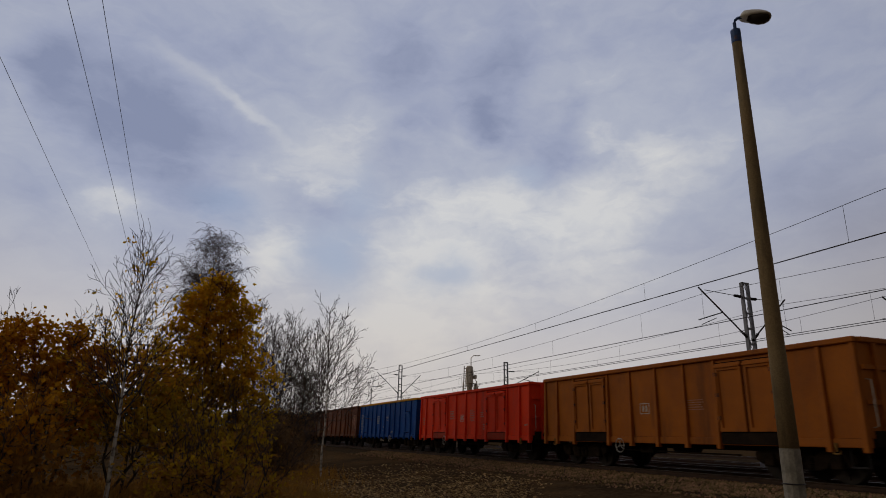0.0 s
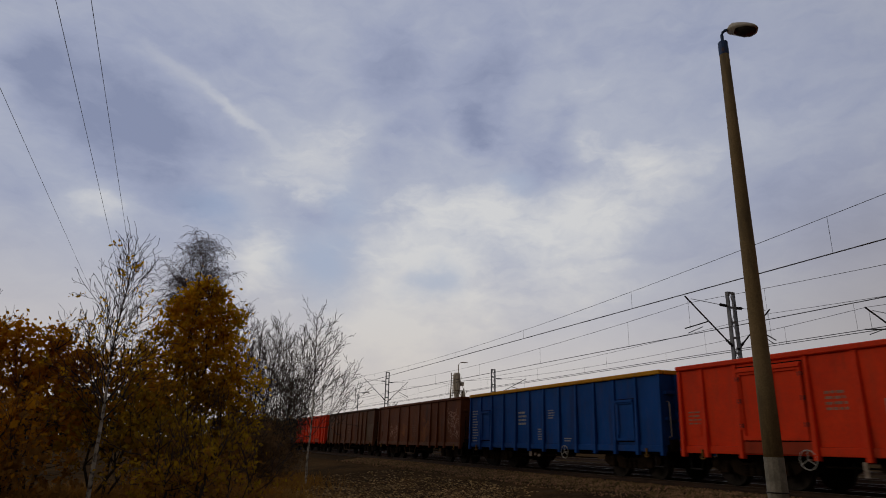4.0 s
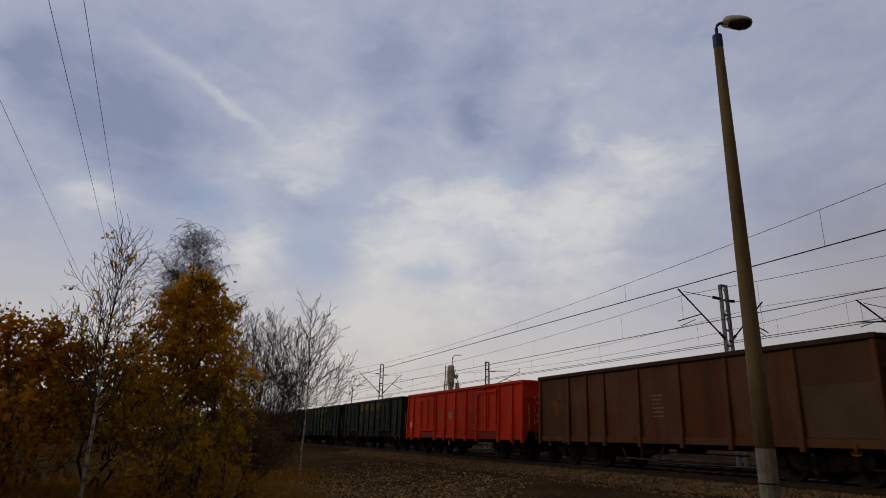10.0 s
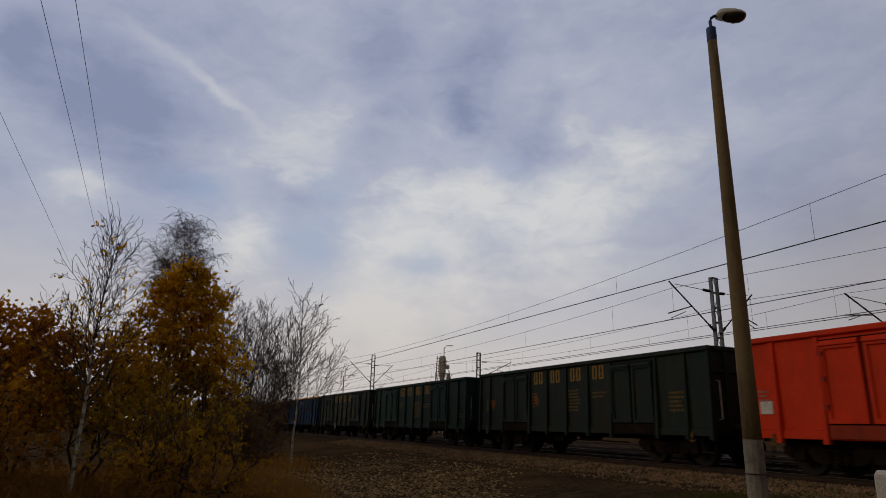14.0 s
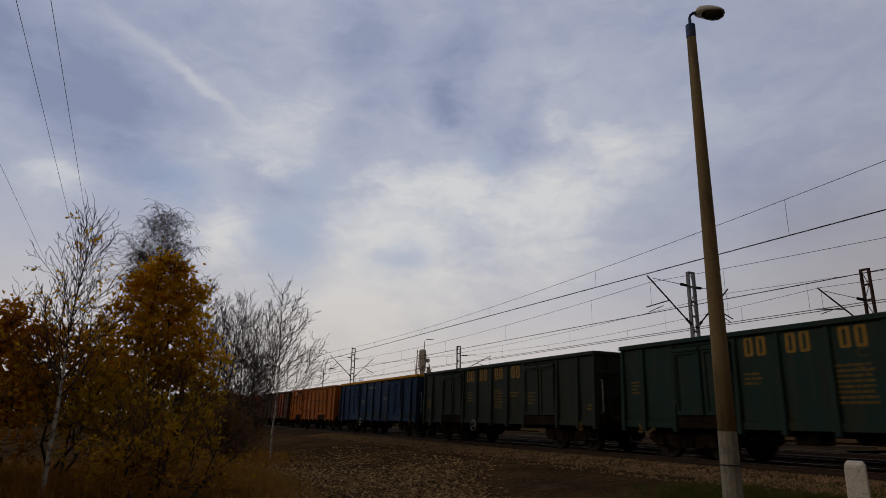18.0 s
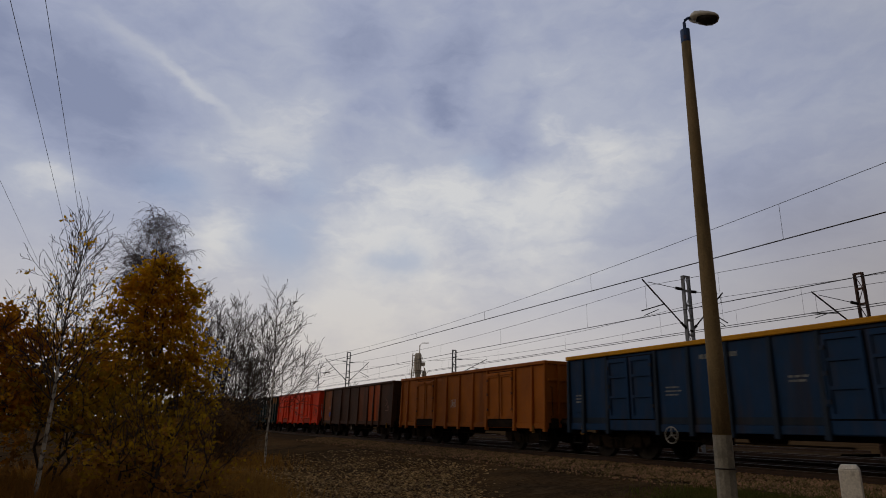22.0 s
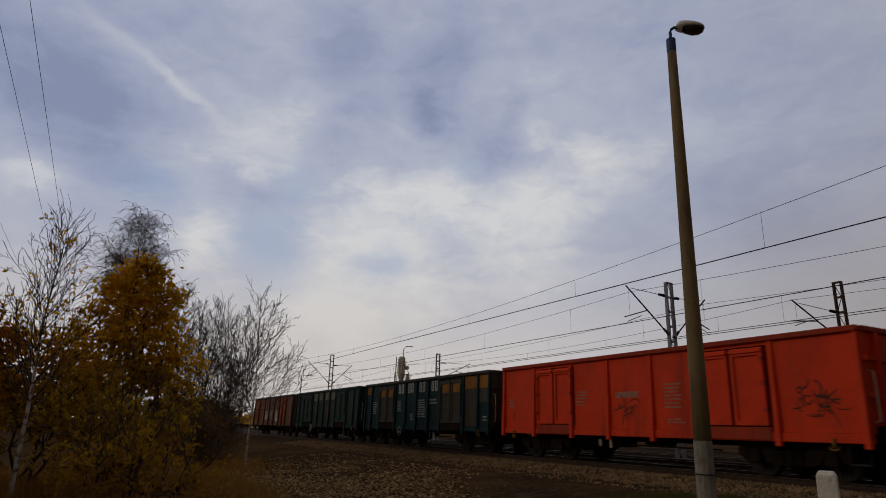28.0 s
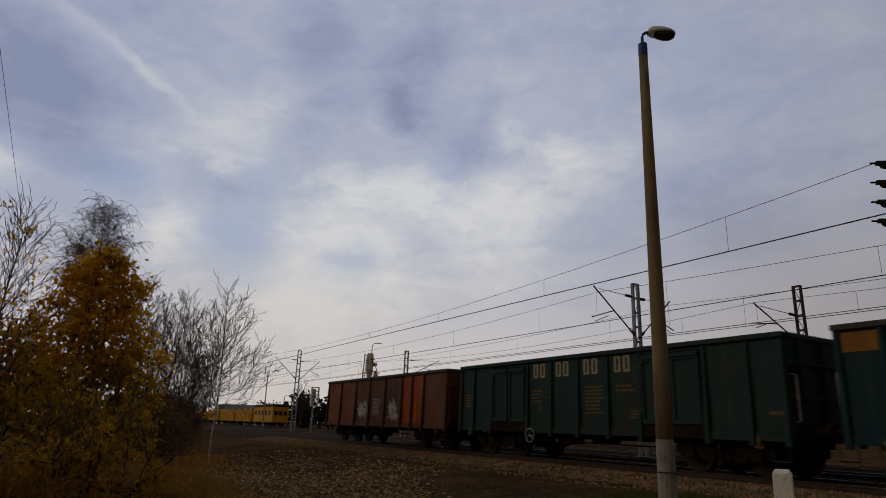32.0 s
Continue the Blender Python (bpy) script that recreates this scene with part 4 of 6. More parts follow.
WHEELS = []
PAIRS = [1.83, 0.72, -0.52, -1.76]
SPECS = [
    dict(label="ochre brown open freight wagon with double doors and rust stains", body=P_OCHRE, mark=M_MARKPALE, squares=[(0.58, 1.84)], texts=[(-1.30, -1.95, 2.02, 5, 0.025, 0.04)], wheel=1.78, plates=[(5.75, 1.5)]),
    dict(label="bright signal red open freight wagon with white markings", body=P_RED, flap=P_REDDARK, grime=False, mark=M_MARKPALE, squares=[(0.53, 1.82)], texts=[(2.06, 1.52, 2.21, 4, 0.06, 0.06), (-0.44, -1.08, 2.2, 7, 0.04, 0.045), (-1.65, -2.06, 2.05, 3, 0.04, 0.05), (-1.92, -2.25, 1.5, 3, 0.04, 0.06), (-5.9, -6.3, 1.46, 1, 0.07, 0.05), (6.2, 5.75, 1.9, 4, 0.04, 0.06)], wheel=2.6, plates=[(5.95, 1.4)], tags=[(1.5, 0.55, 0.05, 0.16)]),
    dict(label="strong blue open freight wagon with a yellow rim", body=P_BLUE, rim=P_YELLOW, doors=False, hatches=[4.82, -4.82], posts=[-6.42 + 1.07 * i for i in range(13)], mark=M_MARKWHITE, texts=[(6.28, 5.68, 2.42, 12, 0.05, 0.07), (1.98, 1.3, 2.23, 4, 0.075, 0.07), (-0.26, -0.72, 2.22, 4, 0.04, 0.05), (0.5, 0.15, 1.54, 5, 0.04, 0.05), (-1.3, -1.8, 1.2, 2, 0.04, 0.04)], wheel=-1.46, grime=False, tags=[(1.35, 0.60, 0.10, 0.09), (1.0, 0.60, 0.08, 0.05), (0.72, 0.56, 0.08, 0.05)]),
    dict(label="rust brown open freight wagon with pale scrawls", body=P_RUST, mark=M_MARKRUST, spray=M_MARKPALE, grime=False, doors=False, posts=BAYS + [-3.5], sill=P_RUST2, texts=[(6.1, 5.6, 2.1, 5, 0.04, 0.06), (0.37, -0.34, 1.9, 6, 0.03, 0.085)], scrawls=[(4.0, 1.3, 0.38, 0.7, 26), (3.0, 1.25, 0.28, 0.7, 22), (-5.5, 1.25, 0.62, 0.9, 46), (-5.3, 2.1, 0.5, 0.4, 20)], blots=[(1.65, 1.15, 0.45, 0.8, 30), (-1.65, 0.95, 0.6, 1.2, 60)], plates=[(5.9, 1.5)], rails=False, truss=True),
    dict(label="dark rust brown open freight wagon with worn grey end panels", body=P_RUST2, mark=M_MARKPALE, rails=False, grime=False, doors=False, posts=BAYS + [3.5, -3.5], rim=P_DARKBROWN, panels=[(-6.35, -4.60, P_BROWNGREY), (4.64, 6.35, P_BROWNGREY), (-2.44, -0.92, P_RUST)], bands=[(-6.34, -4.61, 1.02, 2.15, P_PALEGREY)], blots=[(5.3, 1.5, 0.5, 1.0, 20)], texts=[(0.3, -0.2, 2.2, 6, 0.04, 0.08)], truss=True),
    dict(label="signal red open freight wagon with faded white lettering", body=P_RED, flap=P_REDDARK, grime=False, end_scrawl=True, mark=M_MARKPALE, squares=[(0.66, 1.89)], scrawls=[(-0.9, 1.1, 0.25, 0.5, 3), (-3.0, 1.8, 0.5, 0.5, 4)], texts=[(2.26, 1.55, 2.2, 4, 0.05, 0.08), (-0.35, -0.8, 2.27, 6, 0.04, 0.06), (-1.5, -1.93, 2.25, 2, 0.05, 0.06), (-1.87, -2.18, 1.47, 3, 0.04, 0.06), (6.1, 5.75, 1.9, 3, 0.05, 0.05), (-5.3, -5.7, 2.3, 3, 0.06, 0.05)], plates=[(5.9, 1.5)], plate=M_WHITE, tags=[(1.1, 0.6, 0.07, 0.12)]),
    dict(label="dirty dark green open freight wagon with faded yellow emblem", body=P_GREEN, mark=M_MARKYELLOW, pairs=PAIRS, pairmark=M_MARKGOLD, texts=[(5.9, 5.65, 2.0, 4, 0.08, 0.03), (2.28, 1.95, 2.22, 5, 0.06, 0.06), (0.05, -0.85, 2.24, 7, 0.06, 0.05), (-1.42, -2.15, 2.12, 2, 0.06, 0.06), (-4.9, -5.5, 2.0, 5, 0.07, 0.05)], blots=[(1.95, 1.75, 0.15, 0.3, 8), (5.3, 1.7, 0.2, 0.3, 8)]),
    dict(label="bottle green open freight wagon with yellow stencilled emblem", body=P_GREEN2, mark=M_MARKYELLOW, pairs=PAIRS, pairmark=M_MARKGOLD, texts=[(6.1, 5.7, 2.1, 4, 0.05, 0.05), (2.2, 1.7, 2.14, 3, 0.06, 0.05), (-0.05, -0.9, 2.2, 8, 0.06, 0.05), (-1.3, -2.2, 2.04, 2, 0.06, 0.06), (-5.7, -6.2, 1.5, 2, 0.06, 0.05)], scrawls=[(-0.7, 1.6, 0.15, 0.9, 3)], plates=[(5.85, 1.35)]),
    dict(label="olive grey green open freight wagon with yellow stencilled emblem", body=P_OLIVE, mark=M_MARKYELLOW, pairs=PAIRS, pairmark=M_MARKGOLD, texts=[(6.15, 5.7, 1.9, 4, 0.09, 0.03), (2.05, 1.5, 2.12, 4, 0.06, 0.06), (-0.2, -0.85, 2.12, 7, 0.07, 0.04), (-1.35, -2.0, 2.0, 2, 0.06, 0.06), (-2.65, -3.15, 1.95, 4, 0.06, 0.06), (-6.0, -6.35, 1.48, 2, 0.07, 0.05)], wheel=1.36),
    dict(label="dull blue open freight wagon with a yellow rim", panelled=True, post=P_BLUESOOT, body=P_BLUE2, rim=P_YELLOW, mark=M_MARKFAINT, texts=[(0.85, -0.7, 2.78, 1, 0.12, 0.05), (2.1, 1.5, 2.0, 3, 0.04, 0.06), (-1.6, -2.1, 2.1, 2, 0.05, 0.05), (6.0, 5.7, 1.9, 3, 0.05, 0.05)], wheel=1.9, plates=[(5.85, 1.5)], grime=False, short=0.1, bands=[(-6.2, 6.2, FLOOR + 0.03, FLOOR + 0.2, P_BLUESOOT)]),
    dict(label="orange brown open freight wagon with rusty flaps under its doors", body=P_OCHRE, mark=M_MARKPALE, squares=[(0.62, 1.8)], plates=[(5.8, 1.38)], rails=False, short=0.05),
    dict(label="sooty dark brown open freight wagon with two orange repainted panels", body=P_DARKBROWN, doors=False, posts=BAYS + [-3.48], mark=M_MARKPALE, rails=False, plates=[(4.96, 1.42)], plate=P_BLUE, texts=[(5.3, 4.8, 1.95, 2, 0.05, 0.04)], scrawls=[(-5.6, 1.5, 0.35, 0.4, 5)], panels=[(-4.46, -3.54, P_ORANGE), (-3.42, -2.58, P_ORANGE), (4.62, 6.35, P_RUSTORANGE), (-2.46, -0.9, P_RUST)], tags=[(1.0, 0.62, 0.02, 0.15), (0.75, 0.62, 0.02, 0.15)]),
    dict(label="faded red open freight wagon with graffiti and white lettering", body=P_RED2, rim=P_REDDARK, flap=P_REDDARK, grime=False, posts=BAYS, soot=[(0.1, 1.35, 0.3, 0.4, 14), (-5.45, 1.35, 0.4, 0.6, 26)], mark=M_MARKPALE, texts=[(2.35, 1.85, 2.14, 5, 0.045, 0.055), (0.58, -0.46, 2.06, 1, 0.17, 0.05), (-1.28, -1.9, 2.22, 7, 0.045, 0.055), (-1.33, -1.93, 1.3, 2, 0.04, 0.04), (6.1, 5.8, 2.0, 3, 0.06, 0.05)], plates=[(6.0, 1.4)], tags=[(1.5, 0.6, 0.05, 0.1), (1.05, 0.6, 0.05, 0.14)]),
    dict(label="teal open freight wagon with orange patches and white emblem", body=P_TEAL, panelled=True, end=P_GRIMEGREY, door=P_GRIMEGREY, patch=P_DOORORANGE, rim=P_GRIMEGREY, mark=M_MARKWHITE, pairs=PAIRS, pairmark=M_MARKBRIGHT, bands=[(5.66, 6.34, 2.6, 3.0, P_DOORORANGE), (-5.5, -4.52, 2.5, 3.0, P_DOORORANGE), (-6.34, -5.66, 2.5, 3.0, P_DOORORANGE), (-5.5, -4.52, 1.02, 2.49, P_GRIMEGREY), (-6.34, -5.66, 1.95, 2.49, P_GRIMEGREY)], texts=[(5.42, 4.85, 2.19, 7, 0.045, 0.05), (2.22, 1.75, 2.18, 5, 0.05, 0.06), (0.7, 0.34, 1.54, 4, 0.035, 0.05), (-0.1, -0.96, 2.18, 8, 0.055, 0.05), (-1.28, -2.1, 2.18, 2, 0.07, 0.07), (-5.9, -6.3, 1.41, 2, 0.06, 0.06), (-4.8, -5.1, 1.25, 2, 0.04, 0.04)], wheel=1.66, tags=[(-1.5, 0.62, 0.10, 0.12), (-1.1, 0.62, 0.02, 0.14)]),
    dict(label="dark green open freight wagon with cream stencilled emblem", body=P_GREEN2, mark=M_MARKYELLOW, pairs=PAIRS, pairmark=M_MARKCREAM, texts=[(6.2, 5.75, 2.1, 5, 0.05, 0.05), (2.25, 1.65, 2.14, 4, 0.05, 0.06), (-0.28, -1.05, 2.19, 8, 0.055, 0.05), (-1.5, -2.25, 2.18, 2, 0.06, 0.06), (-2.0, -2.3, 1.5, 3, 0.05, 0.04), (-6.0, -6.35, 1.45, 1, 0.08, 0.05)], wheel=2.2, scrawls=[(1.65, 1.5, 0.1, 0.6, 3)], tags=[(1.2, 0.6, 0.03, 0.05)]),
    dict(label="rusty orange last wagon with dark panels and white graffiti", body=P_RUSTORANGE, rim=P_GRIMEGREY, sill=P_RUST2, end=P_RUST2, post=P_DARKBROWN, doors=False, posts=BAYS + [-3.5], mark=M_MARKWHITE, spray=M_MARKBRIGHT, rails=False, scrawls=[(1.75, 1.35, 0.5, 0.5, 60), (-1.65, 1.2, 0.45, 0.7, 60)], blots=[(5.5, 1.6, 0.5, 0.5, 14)], texts=[(0.5, -0.3, 2.1, 8, 0.05, 0.05)], panels=[(0.94, 2.50, P_RUST2), (-0.78, 0.82, P_RUST2), (-2.46, -0.90, P_RUST2), (-3.44, -2.58, P_ORANGE), (-4.46, -3.56, P_ORANGE), (-6.35, -4.58, P_RUST2)]),
]
for i, spec in enumerate(SPECS):
    spec["seed"] = 40 + i
    wagon(spec)

# ---- posts, masts and wires ----


def lamp_post(x, y):
    t = thing("lamp_post", "tapered concrete lamp post with limewashed foot", "lamp post", at=(x, y, rise(x, y)))
    t.rotation_euler = (0.0039, 0.0033, 0)
    h = 7.99 - rise(x, y)
    bm = bmesh.new()
    n = 12
    tube(bm, [(0, 0, -0.1), (0, 0, 1.45)], [0.138, 0.130], n)
    part("limewashed_foot", bm, M_POLEWHITE, t, "pale limewashed foot", smooth=False)
    bm = bmesh.new()
    tube(bm, [(0, 0, 1.451), (0, 0, 2.6), (0, 0, 4.2), (0, 0, 6.0), (0, 0, h - 0.15)], [0.127, 0.117, 0.105, 0.091, 0.075], n)
    part("shaft", bm, M_CONCRETE, t, "yellowish brown aged concrete shaft", smooth=True)
    for z in (1.0,):
        bm = bmesh.new()
        ring = [(0.141 * math.cos(2 * math.pi * i / 14), 0.141 * math.sin(2 * math.pi * i / 14), z) for i in range(15)]
        tube(bm, ring, 0.008, 4, False)
        part("wire_band", bm, M_DARKSTEEL, t)
    part("pole_cap", lathe(bmesh.new(), (0, 0, h - 0.15), "z", [(0, 0.074), (0.02, 0.079), (0.24, 0.077), (0.26, 0.05)], 14), M_BLUECAP, t, "blue steel sleeve")
    ux, uy = math.cos(radians(-38)), math.sin(radians(-38))
    bm = bmesh.new()
    tube(bm, [(0, 0, h + 0.05), (0, 0, h + 0.12), (0, 0, h + 0.24), (0.02 * ux, 0.02 * uy, h + 0.29), (0.06 * ux, 0.06 * uy, h + 0.32), (0.12 * ux, 0.12 * uy, h + 0.33)], 0.026, 8)
    part("bracket", bm, M_BLUECAP, t, "bent blue tube")
    lamp = new("luminaire")
    lamp.parent = t
    lamp.location = (0.09 * ux, 0.09 * uy, h + 0.31)
    lamp.rotation_euler = (0, radians(9), radians(-38))
    lamp.scale = (0.86, 0.95, 0.95)
    lamp["label"] = "grey street lamp head"
    bm = bmesh.new()
    prof = [(0.0, 0.045, 0.04), (0.02, 0.075, 0.10), (0.07, 0.11, 0.145), (0.18, 0.14, 0.155), (0.32, 0.16, 0.14), (0.44, 0.155, 0.105), (0.51, 0.125, 0.07), (0.545, 0.06, 0.03)]
    rings = []
    for d, ww, hh in prof:
        rings.append([bm.verts.new((d, ww * math.cos(math.pi * k / 8), hh * math.sin(math.pi * k / 8))) for k in range(9)])
    for a, b in zip(rings, rings[1:]):
        for k in range(8):
            bm.faces.new((a[k], a[k + 1], b[k + 1], b[k]))
    bm.faces.new(rings[0]), bm.faces.new(rings[-1][::-1])
    for a, b in zip(rings, rings[1:]):
        bm.faces.new((a[0], b[0], b[8], a[8]))
    part("housing", bm, M_LAMPGREY, lamp, "weathered pale grey housing", smooth=True)
    bm = bmesh.new()
    rings = []
    for d, ww, hh in ((0.13, 0.075, 0.02), (0.20, 0.125, 0.06), (0.34, 0.145, 0.085), (0.46, 0.13, 0.07), (0.515, 0.075, 0.02)):
        rings.append([bm.verts.new((d, ww * math.cos(math.pi * k / 8), -0.004 - hh * math.sin(math.pi * k / 8))) for k in range(9)])
    for a, b in zip(rings, rings[1:]):
        for k in range(8):
            bm.faces.new((a[k], b[k], b[k + 1], a[k + 1]))
    bm.faces.new(rings[0][::-1]), bm.faces.new(rings[-1])
    part("lamp_cover", bm, M_LAMPGLASS, lamp, "dull dark lamp cover", smooth=True)
    return t


lamp_post(7.75, 6.472)


def marker_post(x, y, top, turn):
    z = rise(x, y)
    t = thing("marker_post", "squat white painted concrete marker post", "marker post", at=(x, y, z))
    t.rotation_euler.z = radians(turn)
    bm = bmesh.new()
    h = top - z
    v = box(bm, -0.14, 0.14, -0.115, 0.115, -0.1, h - 0.05)
    for q in v[4:]:
        q.co.x *= 0.9
        q.co.y *= 0.9
    bevel_all(bm, 0.014, 2)
    part("shaft", bm, M_WHITE, t)
    bm = bmesh.new()
    a = box(bm, -0.125, 0.125, -0.103, 0.103, h - 0.049, h)
    for q in a[4:]:
        q.co.x *= 0.72
        q.co.y *= 0.72
    bevel_all(bm, 0.008, 2)
    part("chamfered_top", bm, M_WHITE, t)


marker_post(7.68, 4.69, 1.19, 28)


def insulator(a, b, r=0.07):
    """Ribbed insulator along the way from a to b."""
    bm = bmesh.new()
    a, b = Vector(a), Vector(b)
    pts, rad = [], []
    for i in range(11):
        pts.append(a.lerp(b, i / 10))
        rad.append(r if i % 2 else r * 0.5)
    tube(bm, pts, rad, 8)
    return bm


def catenary_mast(x, y, arms, top=6.6 + EYE, label="steel catenary mast of two channels carrying wire brackets", lattice=False, wide=0.42, steel=None, along=False):
    """Two channels tied by battens. arms: (reach in x, height of the messenger, height of the contact wire)."""
    z0 = rise(x, y) if x < 12 else BED - 0.1
    t = thing("catenary_mast", label, "catenary mast", "catenary masts", (x, y, z0))
    h, steel = top - z0, steel or M_STEEL
    frame_parts = []
    part("foundation", boxed(-0.4, 0.4, -0.4, 0.4, -0.3, 0.22, 0.04), M_SLEEPER, t, "concrete foundation block")
    for s in (-1, 1):
        bm = bmesh.new()
        box(bm, s * wide / 2 - 0.04, s * wide / 2 + 0.04, -0.08, 0.08, 0.1, h)
        for q in bm.verts:
            if q.co.z > 1:
                q.co.x *= 0.8
        frame_parts.append(part("channel", bm, steel, t))
    n = int(h / 0.62)
    for i in range(n):
        z = 0.5 + i * (h - 0.55) / (n - 1)
        k = (wide / 2 - 0.03) * (1 - 0.22 * z / h)
        if lattice and i < n - 1:
            z2 = 0.5 + (i + 1) * (h - 0.55) / (n - 1)
            sgn = 1 if i % 2 else -1
            frame_parts.append(part("lattice_bar", bar((-k * sgn, -0.07, z), (k * sgn, -0.07, z2), 0.018, 4), steel, t))
        frame_parts.append(part("batten", boxed(-k, k, -0.09, -0.07, z - 0.05, z + 0.05), steel, t))
    if along:
        for o in frame_parts:
            o.rotation_euler.z = -math.pi / 2
    for reach, zm, zc in arms:
        zm, zc, s = zm - z0, zc - z0, (1 if reach > 0 else -1)
        arm = new("cantilever")
        arm.parent = t
        arm["label"] = "angled tubular wire bracket with insulators"
        foot, tip = Vector((0.1 * s, 0, zc - 0.40)), Vector((reach * 1.06, 0, zm + 0.06))
        way = (tip - foot)
        part("bracket_tube", bar(foot + 0.16 * way, tip, 0.032), M_DARKSTEEL, arm)
        part("insulator", insulator(foot, foot + 0.16 * way), M_DARKSTEEL, arm, "brown ribbed insulator")
        a, b = Vector((0.1 * s, 0, zm - 0.12)), Vector((reach * 0.93, 0, zm - 0.02))
        part("insulator", insulator(a + 0.08 * (b - a), a + 0.26 * (b - a)), M_DARKSTEEL, arm, "brown ribbed insulator")
        part("top_stay", bar(a, b, 0.014), M_DARKSTEEL, arm)
        d = foot + 0.52 * way
        part("registration_tube", bar(d, (reach * 1.12, 0, zc + 0.2), 0.026), M_DARKSTEEL, arm)
        part("steady_arm", bar((reach * 0.72, 0.0, zc + 0.36), (reach * 1.06, 0, zc + 0.02), 0.017), M_DARKSTEEL, arm)
        part("drop_wire", bar((reach * 1.0, 0, zm), (reach * 1.0, 0, zc + 0.25), 0.007, 4), M_DARKSTEEL, arm)
    return t


MZ, CZ = EYE + 6.08, EYE + 4.72
catenary_mast(22.0, 19.5, [(-2.45, MZ, CZ - 0.16), (2.2, MZ - 0.05, CZ - 0.21)], lattice=True)
catenary_mast(22.0, 65.8, [(-2.45, MZ + 0.4, CZ), (2.2, MZ + 0.3, CZ - 0.1)], EYE + 7.4)
catenary_mast(22.0, 112.0, [(-2.45, MZ + 0.4, CZ), (2.2, MZ + 0.3, CZ - 0.1)], EYE + 7.4)
catenary_mast(27.7, 15.3, [(-3.2, MZ - 0.75, CZ - 0.4)], EYE + 6.6, "rusty latticed steel catenary mast with one wire bracket", True, 0.40, M_RUSTSTEEL, True)
catenary_mast(27.5, 51.8, [(3.3, MZ - 0.1, CZ)], EYE + 6.7, "latticed steel catenary mast with one wire bracket", True)
catenary_mast(11.9, 67.5, [(2.9, MZ, CZ + 0.1)], EYE + 7.6)
gantry = catenary_mast(17.05, 4.33, [], EYE + 6.5, "steel mast with four stacked dark brackets", False)
gantry.rotation_euler.z = radians(-40)
for reach, zz in ((-2.92, 5.98), (-2.97, 5.52), (-3.02, 5.06), (-3.07, 4.62)):
    bm = bmesh.new()
    z = EYE + zz - gantry.location.z
    v = box(bm, reach + 0.12, 0.0, -0.05, 0.05, z - 0.02, z + 0.06)
    for q in v:
        if q.co.x > -0.1 and q.co.z < z:
            q.co.z -= 0.12
    tube(bm, [(reach, 0, z + 0.02), (reach + 0.16, 0, z + 0.02)], 0.022, 6)
    tube(bm, [(reach + 0.2, 0, z + 0.02), (reach + 0.24, 0, z - 0.06), (reach + 0.62, 0, z - 0.13), (reach + 0.7, 0, z)], 0.05, 6)
    part("side_bracket", bm, M_DARKSTEEL, gantry, "dark tapered bracket")


def wire(bm, p, q, sag, n, r):
    p, q = Vector(p), Vector(q)
    pts = [p.lerp(q, i / n) - Vector((0, 0, 4 * sag * (i / n) * (1 - i / n))) for i in range(n + 1)]
    tube(bm, pts, r, 5, False)
    return pts


def catenary(x, spans, dz_end, contact, r=0.008, label="overhead contact line with messenger wire and droppers"):
    """spans: (y0, y1, messenger height at y0, at y1, sag). The contact wire hangs below it on droppers."""
    t = thing("catenary_line", label, "overhead wire", "overhead wires", (x, 0, 0))
    ya, yb = spans[1][0], spans[1][1]

    def low_wire(y):
        return contact + dz_end * min(1.0, max(0.0, (y - ya) / (yb - ya)))

    for y0, y1, za, zb, sag in spans:
        bm = bmesh.new()
        pts = wire(bm, (0, y0, za), (0, y1, zb), sag, 24, r)
        part("messenger_wire", bm, M_WIRE, t)
        bm = bmesh.new()
        tube(bm, [(-0.02, y0, low_wire(y0)), (-0.02, y1, low_wire(y1))], r * 1.1, 5, False)
        tube(bm, [(0.03, y0, low_wire(y0)), (0.03, y1, low_wire(y1))], r * 1.1, 5, False)
        part("contact_wire", bm, M_WIRE, t)
        m = max(2, int(abs(y1 - y0) / 7.0))
        for i in range(m):
            f = (i + 0.5) / m
            k = f * 24
            p = pts[int(k)].lerp(pts[min(24, int(k) + 1)], k - int(k))
            part("dropper", bar(p, (0, p.y, low_wire(p.y)), 0.006, 4), M_WIRE, t)
    return t


catenary(15.06, [(-54, 6.2, EYE + 6.05, EYE + 6.05, 1.1), (6.2, 67.5, EYE + 6.07, EYE + 6.15, 1.06), (67.5, 130, EYE + 6.1, EYE + 6.1, 1.2)], -0.15, EYE + 4.85)
catenary(19.55, [(-40, 19.5, MZ - 0.22, MZ - 0.22, 0.75), (19.5, 65.8, MZ - 0.22, MZ - 0.25, 0.58), (65.8, 112, MZ - 0.25, MZ - 0.2, 0.7)], 0.05, CZ - 0.18, 0.009)
catenary(24.1, [(-40, 19.3, MZ - 0.3, MZ - 0.24, 0.7), (19.3, 65.8, MZ - 0.24, MZ - 0.2, 0.56), (65.8, 112, MZ - 0.2, MZ - 0.2, 0.7)], 0.0, CZ - 0.21, 0.009)
catenary(24.4, [(-40, 15.3, MZ - 0.7, MZ - 0.67, 0.6), (15.3, 51.8, MZ - 0.67, MZ - 0.6, 0.58), (51.8, 110, MZ - 0.6, MZ - 0.6, 0.7)], 0.0, CZ - 0.24, 0.009)


